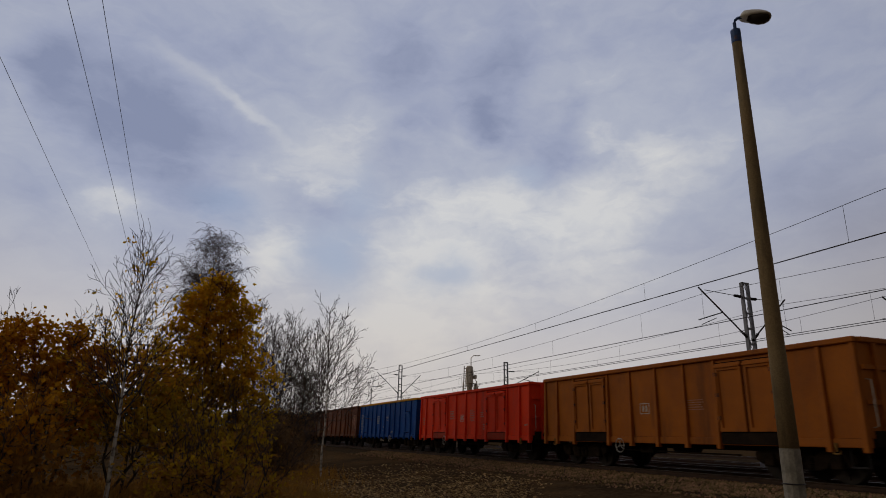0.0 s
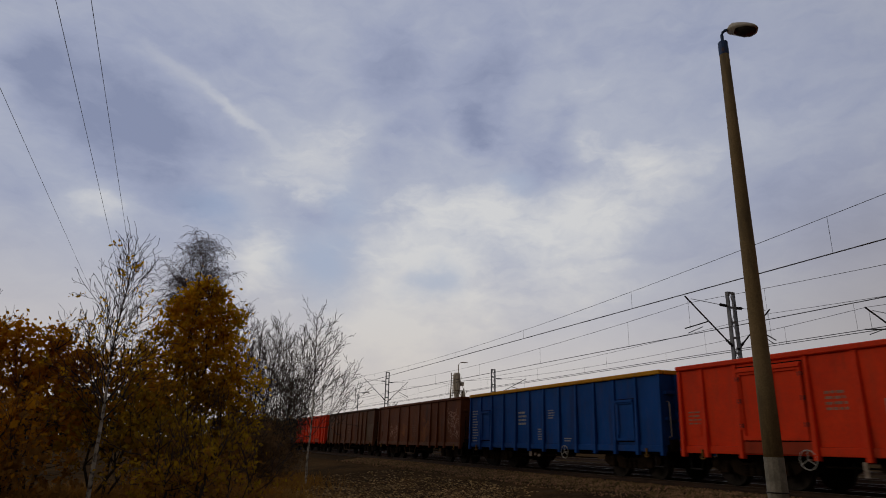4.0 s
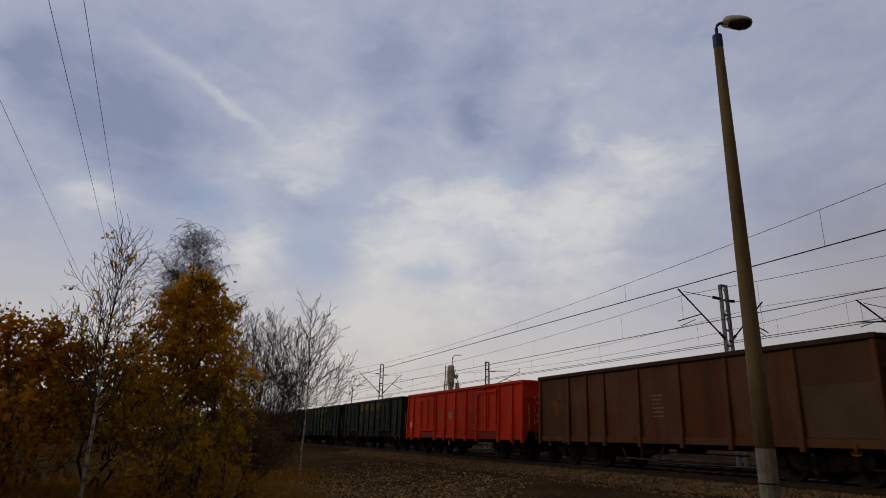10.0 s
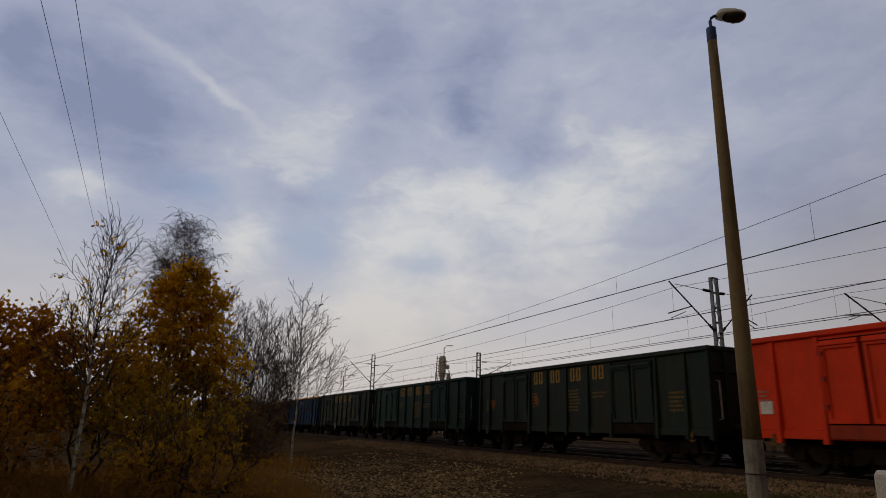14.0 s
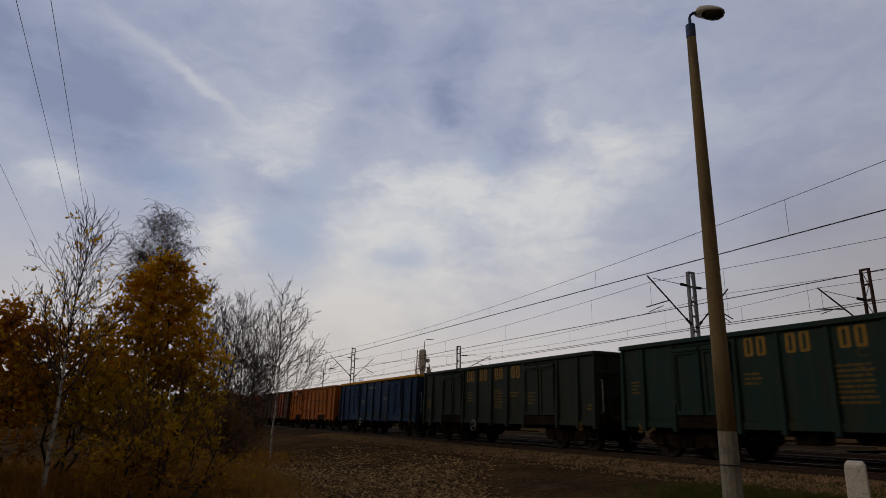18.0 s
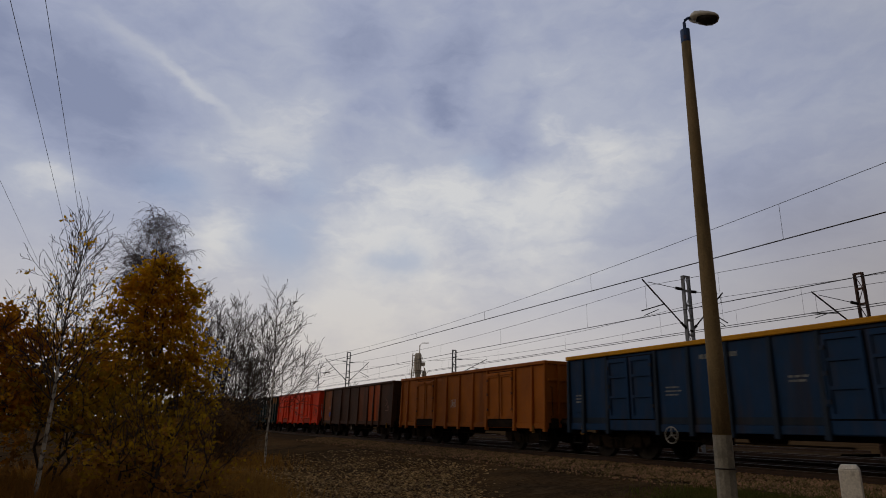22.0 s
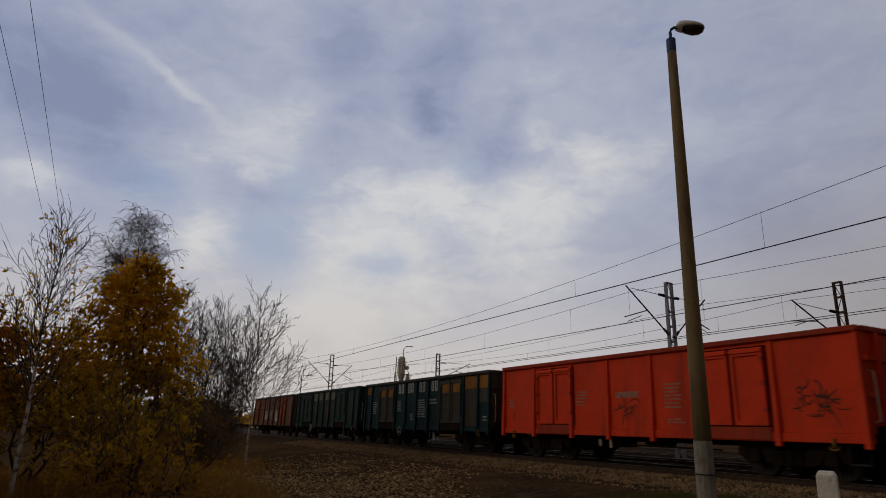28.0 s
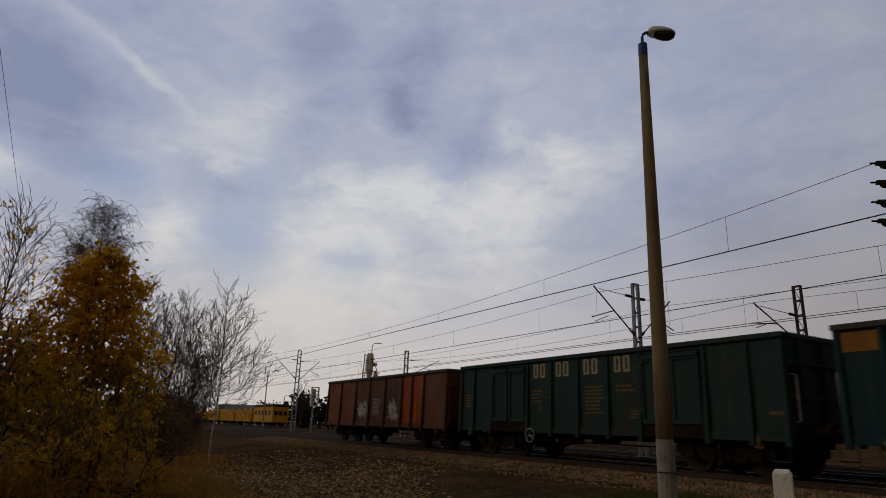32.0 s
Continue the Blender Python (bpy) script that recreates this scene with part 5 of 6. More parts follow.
def utility_pole(x, y):
    t = thing("utility_pole", "weathered wooden utility pole with a steel crossarm", "utility pole", "utility poles", (x, y, rise(x, y)))
    h = EYE + 7.72 - rise(x, y)
    part("pole", lathe(bmesh.new(), (0, 0, -0.2), "z", [(0, 0.14), (h + 0.2, 0.09)], 10), M_BARK, t)
    part("crossarm", boxed(-1.4, 1.4, -0.05, 0.05, h - 0.14, h - 0.02, 0.01), M_STEEL, t)
    return t


utility_pole(-3.48, 64.0)
utility_pole(-3.48, -40.0)
for x in (-2.32, -2.95, -4.65):
    t = thing("power_line", "thin overhead power wire above the scrub", "overhead wire", "power wires", (x, 0, 0))
    bm = bmesh.new()
    wire(bm, (0, 64, EYE + 8.0), (0, -40, EYE + 8.0), 0.0, 12, 0.0065)
    part("conductor", bm, M_WIRE, t)
    for y in (64, -40):
        part("insulator", insulator((0, y, EYE + 8.0), (0, y, EYE + 7.69), 0.06), M_WHITE, t)

# ---- the far side of the yard ----


def concrete_plant(x, y):
    t = thing("cement_silo", "grey cement silo tower with pipes and a frame", "silo", at=(x, y, 0.2))
    part("silo_shell", lathe(bmesh.new(), (0, 0, 0), "z", [(8.6, 0.2), (11.0, 0.66), (14.1, 0.66), (14.4, 0.5)], 14), P_SILO, t, "dusty pale silo shell")
    part("second_shell", lathe(bmesh.new(), (1.5, 0.4, 0), "z", [(8.6, 0.2), (9.4, 0.38), (10.9, 0.38), (11.1, 0.25)], 12), P_SILO, t)
    for dx, dy in ((-1.1, -1.1), (1.1, -1.1), (-1.1, 1.1), (1.1, 1.1)):
        part("leg", boxed(dx * 0.8 - 0.05, dx * 0.8 + 0.05, dy - 0.05, dy + 0.05, 0, 11.4), P_SILO, t)
    part("slanted_strut", bar((-1.5, -0.9, 7.5), (-1.05, -0.9, 14.0), 0.06, 5), P_SILO, t)
    part("slanted_strut", bar((1.9, -0.9, 7.5), (1.05, -0.9, 11.6), 0.06, 5), P_SILO, t)
    part("slanted_strut", bar((-0.4, -0.98, 9.2), (0.5, -0.98, 13.6), 0.05, 5), M_SILOSTEEL, t)
    for z in (3.5, 7.0):
        part("platform", boxed(-1.1, 1.7, -1.2, 1.2, z, z + 0.12), P_SILO, t)
    bm = bmesh.new()
    tube(bm, [(0.3, 0, 14.4), (0.3, 0, 15.9), (0.8, 0, 16.4), (2.2, 0, 16.5)], 0.09, 6)
    part("vent_pipe", bm, P_SILO, t)
    part("filler_pipe", bar((-1.35, -0.2, 9.0), (-1.2, -0.2, 14.3), 0.09, 6), P_SILO, t)
    for i in range(9):
        z = 8.8 + 0.62 * i
        part("ladder_rung", boxed(-1.42, -1.02, -0.75, -0.66, z, z + 0.1), M_SILOSTEEL, t)
    for x0, z0, x1, z1 in ((0.75, 9.4, 1.75, 11.0), (1.75, 9.4, 0.75, 11.0), (-1.0, 9.0, -0.2, 10.6), (0.2, 10.6, 1.1, 9.2), (0.5, 12.2, 1.2, 11.2)):
        part("cross_brace", bar((x0, -0.85, z0), (x1, -0.85, z1), 0.05, 5), M_SILOSTEEL, t)
    part("filter_box", boxed(0.75, 1.25, -0.6, 0.1, 12.0, 12.7, 0.03), P_SILO, t)
    part("gallery", boxed(-1.1, 1.0, -1.0, -0.7, 11.0, 11.12), M_SILOSTEEL, t)
    for z in (11.4, 12.4, 13.4):
        part("shell_band", lathe(bmesh.new(), (0, 0, z), "z", [(0, 0.67), (0.02, 0.72), (0.12, 0.72), (0.14, 0.67)], 14), P_SILO, t)


M_SILOSTEEL = material("dusty_brown_plant_steel", (0.30, 0.23, 0.17), 0.85, 0.1, second=(0.2, 0.15, 0.11), scale=2, grain=12)
P_SILO = material("dusty_silo_paint", (0.88, 0.82, 0.72), 0.85, second=(0.74, 0.67, 0.56), scale=0.7, grain=6, spots=(0.22, 0.17, 0.12), spot_amount=0.45, spot_scale=1.6, streak=True, spot_mix=0.8)
concrete_plant(50.6, 110.0)


def yellow_wagon(y, cab):
    label = "yellow track maintenance vehicle with a cab and roof" if cab else "yellow low-sided track maintenance wagon"
    t = thing("maintenance_wagon", label, "railway wagon", "yellow wagons on the siding", (34.0, y, RAIL_Z))
    part("deck", boxed(-1.4, 1.4, -6, 6, 0.75, 1.15, 0.02), P_YELLOWCAR, t, "yellow painted frame")
    if cab:
        part("cab_body", boxed(-1.4, 1.4, -5.8, 5.8, 1.16, 3.3, 0.05), P_YELLOWCAR, t)
        part("roof", boxed(-1.5, 1.5, -5.9, 5.9, 3.31, 3.75, 0.12), P_DARKBROWN, t, "dark brown roof")
        for k in range(5):
            part("window", boxed(-1.42, -1.405, -4.6 + 2.1 * k, -3.5 + 2.1 * k, 1.9, 2.7), M_DARKPANE, t, "dark window")
        for k in range(3):
            part("window", boxed(-1.1 + 0.8 * k, -0.5 + 0.8 * k, -5.82, -5.805, 1.9, 2.6), M_DARKPANE, t, "dark end window")
    else:
        for k in range(6):
            y0 = -5.8 + 1.95 * k
            part("side_board", boxed(-1.42, -1.34, y0, y0 + 1.8, 1.16, 3.15 - 0.3 * (k % 2), 0.02), P_YELLOWCAR, t)
            part("stake", boxed(-1.5, -1.43, y0 + 0.8, y0 + 0.95, 1.0, 3.0), P_YELLOWCAR, t)
        part("hopper", boxed(-1.2, 1.2, -5.0, 5.0, 1.16, 2.7, 0.2), P_YELLOWCAR, t)
    for yb in (-4.2, 4.2):
        for yy in (-0.9, 0.9):
            put("wheelset", shared("wheelset", make_wheelset, M_WHEEL), t, "", (0, yb + yy, 0.46))
        part("bogie_frame", boxed(-1.12, -1.0, yb - 1.3, yb + 1.3, 0.35, 0.8, 0.03), M_BOGIE, t)


for i in range(7):
    yellow_wagon(114.5 + 13.4 * i, i == 0)


def light_pole(x, y, h, label, arm=1.2, r=0.09, head=True):
    t = thing("yard_lamp", label, "lamp post", "yard lamps", (x, y, 0.2))
    part("pole", bar((0, 0, 0), (0, 0, h), r, 8), M_POLEWHITE if not head else M_STEEL, t)
    if head:
        bm = bmesh.new()
        tube(bm, [(0, 0, h), (0.2, 0, h + 0.35), (arm, 0, h + 0.45)], r * 0.6, 6)
        part("arm", bm, M_STEEL, t)
        part("lamp_head", boxed(arm - 0.1, arm + 0.7, -0.15, 0.15, h + 0.38, h + 0.56, 0.04), M_LAMPGREY, t)


light_pole(31.2, 109.0, 9.3, "tall thin yard lamp post beside the yellow wagons")
light_pole(43.0, 136.0, 6.4, "far yard lamp with a short arm")
light_pole(9.9, 96.0, 7.0, "far pale pole behind the scrub", head=False)


def signal_mast(x, y):
    t = thing("railway_signal", "railway signal mast with a pale ladder basket", "signal", at=(x, y, 0.3))
    part("mast", bar((0, 0, 0), (0, 0, 4.6), 0.09, 8), M_STEEL, t)
    part("signal_head", boxed(-0.2, 0.2, -0.15, 0.15, 3.5, 5.1, 0.06), M_STEEL, t, "grey signal head")
    for dx in (-0.42, 0.42):
        part("basket_side", boxed(dx - 0.06, dx + 0.06, -0.5, -0.25, 3.1, 5.3), M_WHITE, t, "pale guard rail")
    for k in range(6):
        part("basket_rung", boxed(-0.36, 0.36, -0.5, -0.46, 3.1 + 0.42 * k, 3.22 + 0.42 * k), M_WHITE, t)


signal_mast(26.6, 73.0)


def shed(x, y, w, d, h, label):
    t = thing("depot_shed", label, "building", at=(x, y, 0.2))
    part("wall", boxed(-w / 2, w / 2, -d / 2, d / 2, 0, h), P_SILO, t)
    bm = bmesh.new()
    a = [bm.verts.new(p) for p in ((-w / 2 - 0.3, -d / 2 - 0.3, h + 0.004), (w / 2 + 0.3, -d / 2 - 0.3, h + 0.004), (w / 2 + 0.3, d / 2 + 0.3, h + 0.004), (-w / 2 - 0.3, d / 2 + 0.3, h + 0.004), (-w / 2 - 0.3, 0, h + 1.2), (w / 2 + 0.3, 0, h + 1.2))]
    for f in ((0, 1, 5, 4), (2, 3, 4, 5), (1, 2, 5), (3, 0, 4), (3, 2, 1, 0)):
        bm.faces.new([a[i] for i in f])
    part("roof", bm, P_GRIMEGREY, t, "dark sheet roof")
    for k in range(4):
        part("window", boxed(-w / 2 + (k + 0.5) * w / 4 - 0.5, -w / 2 + (k + 0.5) * w / 4 + 0.5, -d / 2 - 0.03, -d / 2 - 0.005, 1.2, 2.3), M_LAMPGLASS, t)


shed(38.0, 150.0, 9.0, 10.0, 3.6, "low grey depot shed behind the yellow wagons")

# ---- trees and scrub ----


def grow(rng, soup, tips, p, d, length, r, depth, bend=0.25, up=0.05, split=(2, 4), shrink=0.68, spread=0.6, segs=4, sides=4, min_r=0.004):
    """A limb of short rods that forks; the ends of the last twigs are kept in tips."""
    seg = length / segs
    for i in range(segs):
        d = (d + bend * rand_dir(rng) * 0.5 + Vector((0, 0, up))).normalized()
        q = p + d * seg
        r1 = max(min_r, r * (1 - 0.55 / segs))
        soup.rod(p, q, r, r1, sides if depth > 1 else 3)
        p, r = q, r1
        if depth > 0 and i >= 1:
            for _ in range(rng.randint(0, 1) if i < segs - 1 else rng.randint(*split)):
                side = (d + spread * rand_dir(rng)).normalized()
                grow(rng, soup, tips, p, side, length * shrink * rng.uniform(0.7, 1.1), r * 0.62, depth - 1, bend, up, split, shrink, spread, segs, sides, min_r)
        if depth <= 1:
            tips.append((p.copy(), d.copy()))


def hang(rng, soup, p, length, min_r):
    """A drooping twig."""
    d = Vector((rng.uniform(-0.6, 0.6), rng.uniform(-0.6, 0.6), rng.uniform(0.1, 0.5))).normalized()
    for _ in range(5):
        d = (d + Vector((0, 0, -0.34)) + 0.12 * rand_dir(rng)).normalized()
        q = p + d * length / 5
        soup.rod(p, q, min_r * 1.3, min_r, 3)
        p = q


def fit_height(points, soups, h, wide=1.0):
    """Scales the grown wood so that its tip stands h metres high."""
    top = max(max(v[2] for v in s.v) for s in soups if s.v)
    k = h / top
    for s in soups:
        s.v = [Vector((v[0] * wide, v[1] * wide, v[2] * k)) for v in s.v]
    return [(Vector((p.x * wide, p.y * wide, p.z * k)), d) for p, d in points]


def bare_birch(x, y, h, seed, label, lean=(0.05, 0), bend=0.22, weeping=False, thick=0.07, dark=False, leaves=0, limbs=3, twig=0.0045, rise_by=(0.9, 1.9), first=3, wide=1.0, reach=0.34, wood=None, fork=3):
    """A bare tree: a wandering trunk and ascending limbs that fork into fine twigs."""
    rng = random.Random(seed)
    z0 = rise(x, y) - 0.05
    t = thing("birch_tree" if not dark else "bare_tree", label, "tree", "bare trees", (x, y, z0))
    p, d = Vector((0, 0, 0)), Vector((lean[0], lean[1], 1)).normalized()
    stem, twigs, tips = Soup(), Soup(), []
    n, r = 14, thick
    for i in range(n):
        d = (d + 0.09 * rand_dir(rng) + Vector((0, 0, 0.12))).normalized()
        q = p + d * h / n
        r1 = max(twig, thick * (1 - 0.94 * (i + 1) / n))
        stem.rod(p, q, r, r1, 7)
        p, r, f = q, r1, (i + 1) / n
        if i >= first:
            for _ in range(rng.randint(limbs - 1, limbs + 1)):
                a = rng.uniform(0, 2 * math.pi)
                side = Vector((math.cos(a), math.sin(a), rng.uniform(*rise_by))).normalized()
                grow(rng, twigs, tips, p, side, h * reach * (1.15 - 0.8 * f) * rng.uniform(0.7, 1.15), max(twig * 1.2, thick * 0.34 * (1 - 0.8 * f)), fork if f < 0.8 else 2, bend, 0.05, (1, 3), 0.62, 0.55, 4, 4, twig)
    if weeping:
        for q, _ in rng.sample(tips, min(len(tips), 1800)):
            hang(rng, twigs, q, rng.uniform(0.4, 1.0), twig)
    tips = fit_height(tips, [stem, twigs], h, wide)
    put("trunk", stem.mesh("trunk", M_BARK if dark else M_BIRCHBARK), t, "dark bark trunk" if dark else "white birch trunk with dark scars")
    tw = put("twig_mass", twigs.mesh("twig_mass", wood or (M_TWIG if dark or weeping else M_GREYTWIG)), t, "mass of thin bare twigs")
    tw["kind"] = "stuff"
    if leaves:
        ls = Soup()
        for q, dd in rng.sample(tips, min(len(tips), leaves)):
            e = (dd + rand_dir(rng)).normalized()
            ls.leaf(q, e, e.cross(rand_dir(rng)).normalized(), rng.uniform(0.06, 0.11))
        lv = put("foliage", ls.mesh("foliage", L_GOLD), t, "few last yellow leaves")
        lv["kind"] = "stuff"
    return t


def whip(rng, soup, tips, p, d, length, r, twig, level, rise_up=0.05, crook=0.13):
    """A long straight shoot that bears shorter shoots left and right along its length."""
    n = max(3, int(length / 0.16))
    turn = rng.uniform(0, 2 * math.pi)
    for i in range(n):
        f = (i + 1) / n
        d = (d + crook * rand_dir(rng) + Vector((0, 0, rise_up))).normalized()
        q = p + d * length / n
        r1 = max(twig, r * (1 - 0.75 * f))
        soup.rod(p, q, max(twig, r * (1 - 0.75 * (f - 1 / n))), r1, 4 if level > 1 else 3)
        p = q
        if level == 0:
            tips.append((p.copy(), d.copy()))
        elif f > 0.22 and rng.random() < 0.85:
            turn += 2.4
            side = d.cross(Vector((math.cos(turn), math.sin(turn), 0.3))).normalized()
            whip(rng, soup, tips, p, (d + side * rng.uniform(0.45, 0.8)).normalized(), length * (0.62 - 0.38 * f) * rng.uniform(0.6, 1.15), r1 * 0.6, twig, level - 1, rise_up, crook)


def slim_birch(x, y, h, seed, label, foot, limbs, reach, tilt, twig, thick, lean=(0.0, 0.0), leaves=0, level=2, dark=False, crook=0.13):
    """A slim birch: a pale trunk, long ascending limbs from foot upwards, fine shoots along them."""
    rng = random.Random(seed)
    z0 = rise(x, y) - 0.05
    t = thing("bare_tree" if dark else "birch_tree", label, "tree", "bare trees", (x, y, z0))
    stem, twigs, tips = Soup(), Soup(), []
    p, d, n, r = Vector((0, 0, 0)), Vector((lean[0], lean[1], 1)).normalized(), 18, thick
    turn = rng.uniform(0, 6)
    for i in range(n):
        f = (i + 1) / n
        d = (d + 0.05 * rand_dir(rng) + Vector((0, 0, 0.10))).normalized()
        q = p + d * h / n
        r1 = max(twig * 1.3, thick * (1 - 0.95 * f))
        (stem if f < 0.62 else twigs).rod(p, q, r, r1, 7)
        p, r = q, r1
        if f < foot:
            continue
        for _ in range(limbs):
            turn += 2.4 + rng.uniform(-0.4, 0.4)
            a = radians(rng.uniform(*tilt)) * (1.1 - 0.45 * f)
            way = Vector((math.cos(turn) * math.sin(a), math.sin(turn) * math.sin(a), math.cos(a)))
            whip(rng, twigs, tips, p, way, reach * (1.25 - 0.95 * f) * rng.uniform(0.6, 1.15), max(twig * 1.4, r * 0.42), twig, level if f < 0.9 else 1, 0.05, crook)
    put("trunk", stem.mesh("trunk", M_BARK if dark else M_BIRCHBARK), t, "dark bark trunk" if dark else "white birch trunk with dark scars")
    tw = put("twig_mass", twigs.mesh("twig_mass", M_TWIG), t, "mass of long thin bare twigs")
    tw["kind"] = "stuff"
    if leaves:
        ls = Soup()
        near = [tip for c in rng.sample(tips, leaves) for tip in [q for q in tips if (q[0] - c[0]).length < 0.22][:5]]
        for q, dd in near:
            for _ in range(2):
                e = (dd + rand_dir(rng)).normalized()
                ls.leaf(q + 0.06 * rand_dir(rng), e, e.cross(rand_dir(rng)).normalized(), rng.uniform(0.06, 0.10))
        lv = put("foliage", ls.mesh("foliage", L_GOLD), t, "few last yellow leaves")
        lv["kind"] = "stuff"
    return t


def lobed_shrub(x, y, seed, lobes, label, upper, lower, split, per=420, size=(0.07, 0.13), sparse=0.0, stems=True):
    """A shrub of leafy lobes (dx, dy, z, radius, half height, density) carried by forked stems, every leaf a piece."""
    rng = random.Random(seed)
    z0 = rise(x, y) - 0.05
    t = thing("autumn_shrub", label, "shrub", "autumn shrubs", (x, y, z0))
    wood, groups, spare = Soup(), {}, []
    for dx, dy, zc, rad, half, dens in lobes:
        c = Vector((dx, dy, zc - z0))
        foot = Vector((dx * 0.25 + rng.gauss(0, 0.2), dy * 0.25 + rng.gauss(0, 0.15), 0))
        pts = [foot]
        for i in range(1, 6):
            f = i / 5
            pts.append(foot.lerp(c, f) + Vector((rng.gauss(0, 0.08), rng.gauss(0, 0.08), 0)) + Vector((0, 0, 0.25 * math.sin(f * math.pi))))
        for i in range(5):
            wood.rod(pts[i], pts[i + 1], 0.04 - 0.006 * i, 0.034 - 0.006 * i, 5)
        for _ in range(9):
            f = rng.choice(pts[2:])
            way = (rand_dir(rng) + Vector((0, 0, 0.6))).normalized()
            grow(rng, wood, spare, f, way, max(rad, half) * rng.uniform(0.6, 1.0), 0.014, 2, 0.35, 0.08, (1, 3), 0.62, 0.6, 4, 3, 0.004)
        clumps = int(per * dens * rad * half / 5.0) + 8
        for _ in range(clumps):
            w = rand_dir(rng) * rng.uniform(0.2, 1.15) ** 0.5
            if noise.noise((dx + w.x * 2.2, zc + w.z * 2.2, seed + w.y * 2)) < -0.12 + sparse:
                continue
            m = c + Vector((w.x * rad, w.y * rad * 0.8, w.z * half))
            if m.z < 0.05:
                continue
            a = rand_dir(rng) + Vector((w.x, w.y, w.z + 0.3))
            for _ in range(rng.randint(9, 16)):
                q = m + rand_dir(rng) * abs(rng.gauss(0, 0.15))
                e = (a * 0.35 + rand_dir(rng) + Vector((0, 0, -0.25))).normalized()
                mat = upper if q.z + z0 > split + rng.gauss(0, 0.5) else lower
                groups.setdefault(mat.name, (mat, Soup()))[1].leaf(q, e, e.cross(rand_dir(rng)).normalized(), rng.uniform(*size), 0.7)
    # darker leaves deep inside each lobe
    for dx, dy, zc, rad, half, dens in lobes:
        for _ in range(int(170 * dens * rad * half)):
            w = rand_dir(rng) * rng.uniform(0, 0.62)
            q = Vector((dx + w.x * rad, dy + w.y * rad, zc - z0 + w.z * half))
            if q.z < 0.03:
                continue
            e = rand_dir(rng)
            mat = upper if q.z + z0 > split + rng.gauss(0, 0.5) else lower
            groups.setdefault(mat.name, (mat, Soup()))[1].leaf(q, e, e.cross(rand_dir(rng)).normalized(), 1.5 * rng.uniform(*size), 0.8)
    wd = put("stem_mass", wood.mesh("stem_mass", M_TWIG), t, "dark forked stems")
    wd["kind"] = "stuff"
    for mat, s in groups.values():
        cr = put("crown", s.mesh("crown", mat), t, mat.name.replace("_", " "))
        cr["kind"] = "stuff"
    return t


# scrub along the verge: (dx, dy, height of the centre, radius, half height, density)
lobed_shrub(0.38, 18.0, 11, [(0.25, 0, 5.6, 0.28, 0.4, 1.2), (0.0, 0, 5.15, 0.55, 0.4, 1.2), (0.62, 0, 5.25, 0.35, 0.35, 1.1), (-0.4, 0, 4.75, 0.4, 0.4, 0.9), (0.5, 0, 4.65, 0.7, 0.45, 1.2), (1.15, 0, 4.85, 0.35, 0.28, 1.0), (-0.85, 0.1, 4.3, 0.35, 0.4, 0.45), (-0.1, 0, 4.1, 0.7, 0.5, 1.1), (0.75, 0, 4.1, 0.55, 0.45, 1.1), (-0.85, 0.2, 3.5, 0.5, 0.5, 0.6), (0.1, -0.1, 3.4, 0.85, 0.6, 1.2), (-0.5, -0.3, 2.7, 0.8, 0.6, 1.0), (0.5, -0.3, 2.7, 0.8, 0.6, 1.1), (-0.3, -0.3, 1.9, 1.0, 0.7, 1.0), (0.6, -0.3, 1.3, 1.0, 0.7, 0.9)], "tall shrub with golden yellow autumn leaves", L_GOLD, L_GREEN, 2.7, 930, (0.078, 0.144))
lobed_shrub(1.58, 17.6, 12, [(-0.1, 0, 3.65, 0.65, 0.42, 1.2), (0.15, 0, 3.1, 0.75, 0.5, 1.2), (-0.2, 0, 2.6, 0.9, 0.6, 1.3), (0.1, -0.1, 1.9, 0.75, 0.6, 1.0), (-0.6, -0.2, 1.2, 0.8, 0.6, 1.0)], "round orange gold shrub with fading green lower leaves", L_GOLD, L_GREEN, 2.4, 775, (0.071, 0.132))
lobed_shrub(-2.6, 16.4, 13, [(-0.5, 0, 3.6, 0.75, 0.45, 1.0), (0.2, 0, 3.4, 0.8, 0.5, 1.1), (-1.1, 0, 3.5, 0.6, 0.4, 0.9), (0.9, 0, 3.2, 0.8, 0.5, 1.1), (0.0, 0, 3.0, 1.1, 0.5, 1.1), (-0.2, 0, 2.6, 1.1, 0.6, 1.1), (0.6, -0.2, 2.0, 1.2, 0.7, 1.2), (-0.6, -0.2, 1.4, 1.2, 0.8, 1.2)], "wide russet shrub thinning at the top", L_RUSSET, L_RUSSET, 0.5, 558, (0.081, 0.149), 0.0)
lobed_shrub(-4.5, 16.8, 14, [(0.2, 0, 3.4, 0.9, 0.5, 1.1), (0.8, 0, 3.1, 0.7, 0.5, 1.0), (-0.8, 0, 3.1, 0.9, 0.6, 1.1), (0.3, 0, 2.4, 1.1, 0.7, 1.1), (-0.9, 0, 2.0, 1.2, 0.8, 1.1), (0.1, -0.2, 1.3, 1.3, 0.8, 1.2)], "sparse russet shrub by the road verge", L_RUSSET, L_RUSSET, 0.5, 558, (0.081, 0.149), 0.0)
lobed_shrub(-0.9, 15.8, 15, [(0.0, 0, 2.9, 0.8, 0.5, 0.8), (0.6, 0, 2.3, 0.9, 0.6, 1.0), (-0.6, 0, 2.2, 0.9, 0.6, 1.0), (0.2, -0.2, 1.5, 1.2, 0.7, 1.1)], "low shrub with yellowing leaves around a birch", L_RUSSET, L_GREEN, 2.6, 558, (0.069, 0.139))
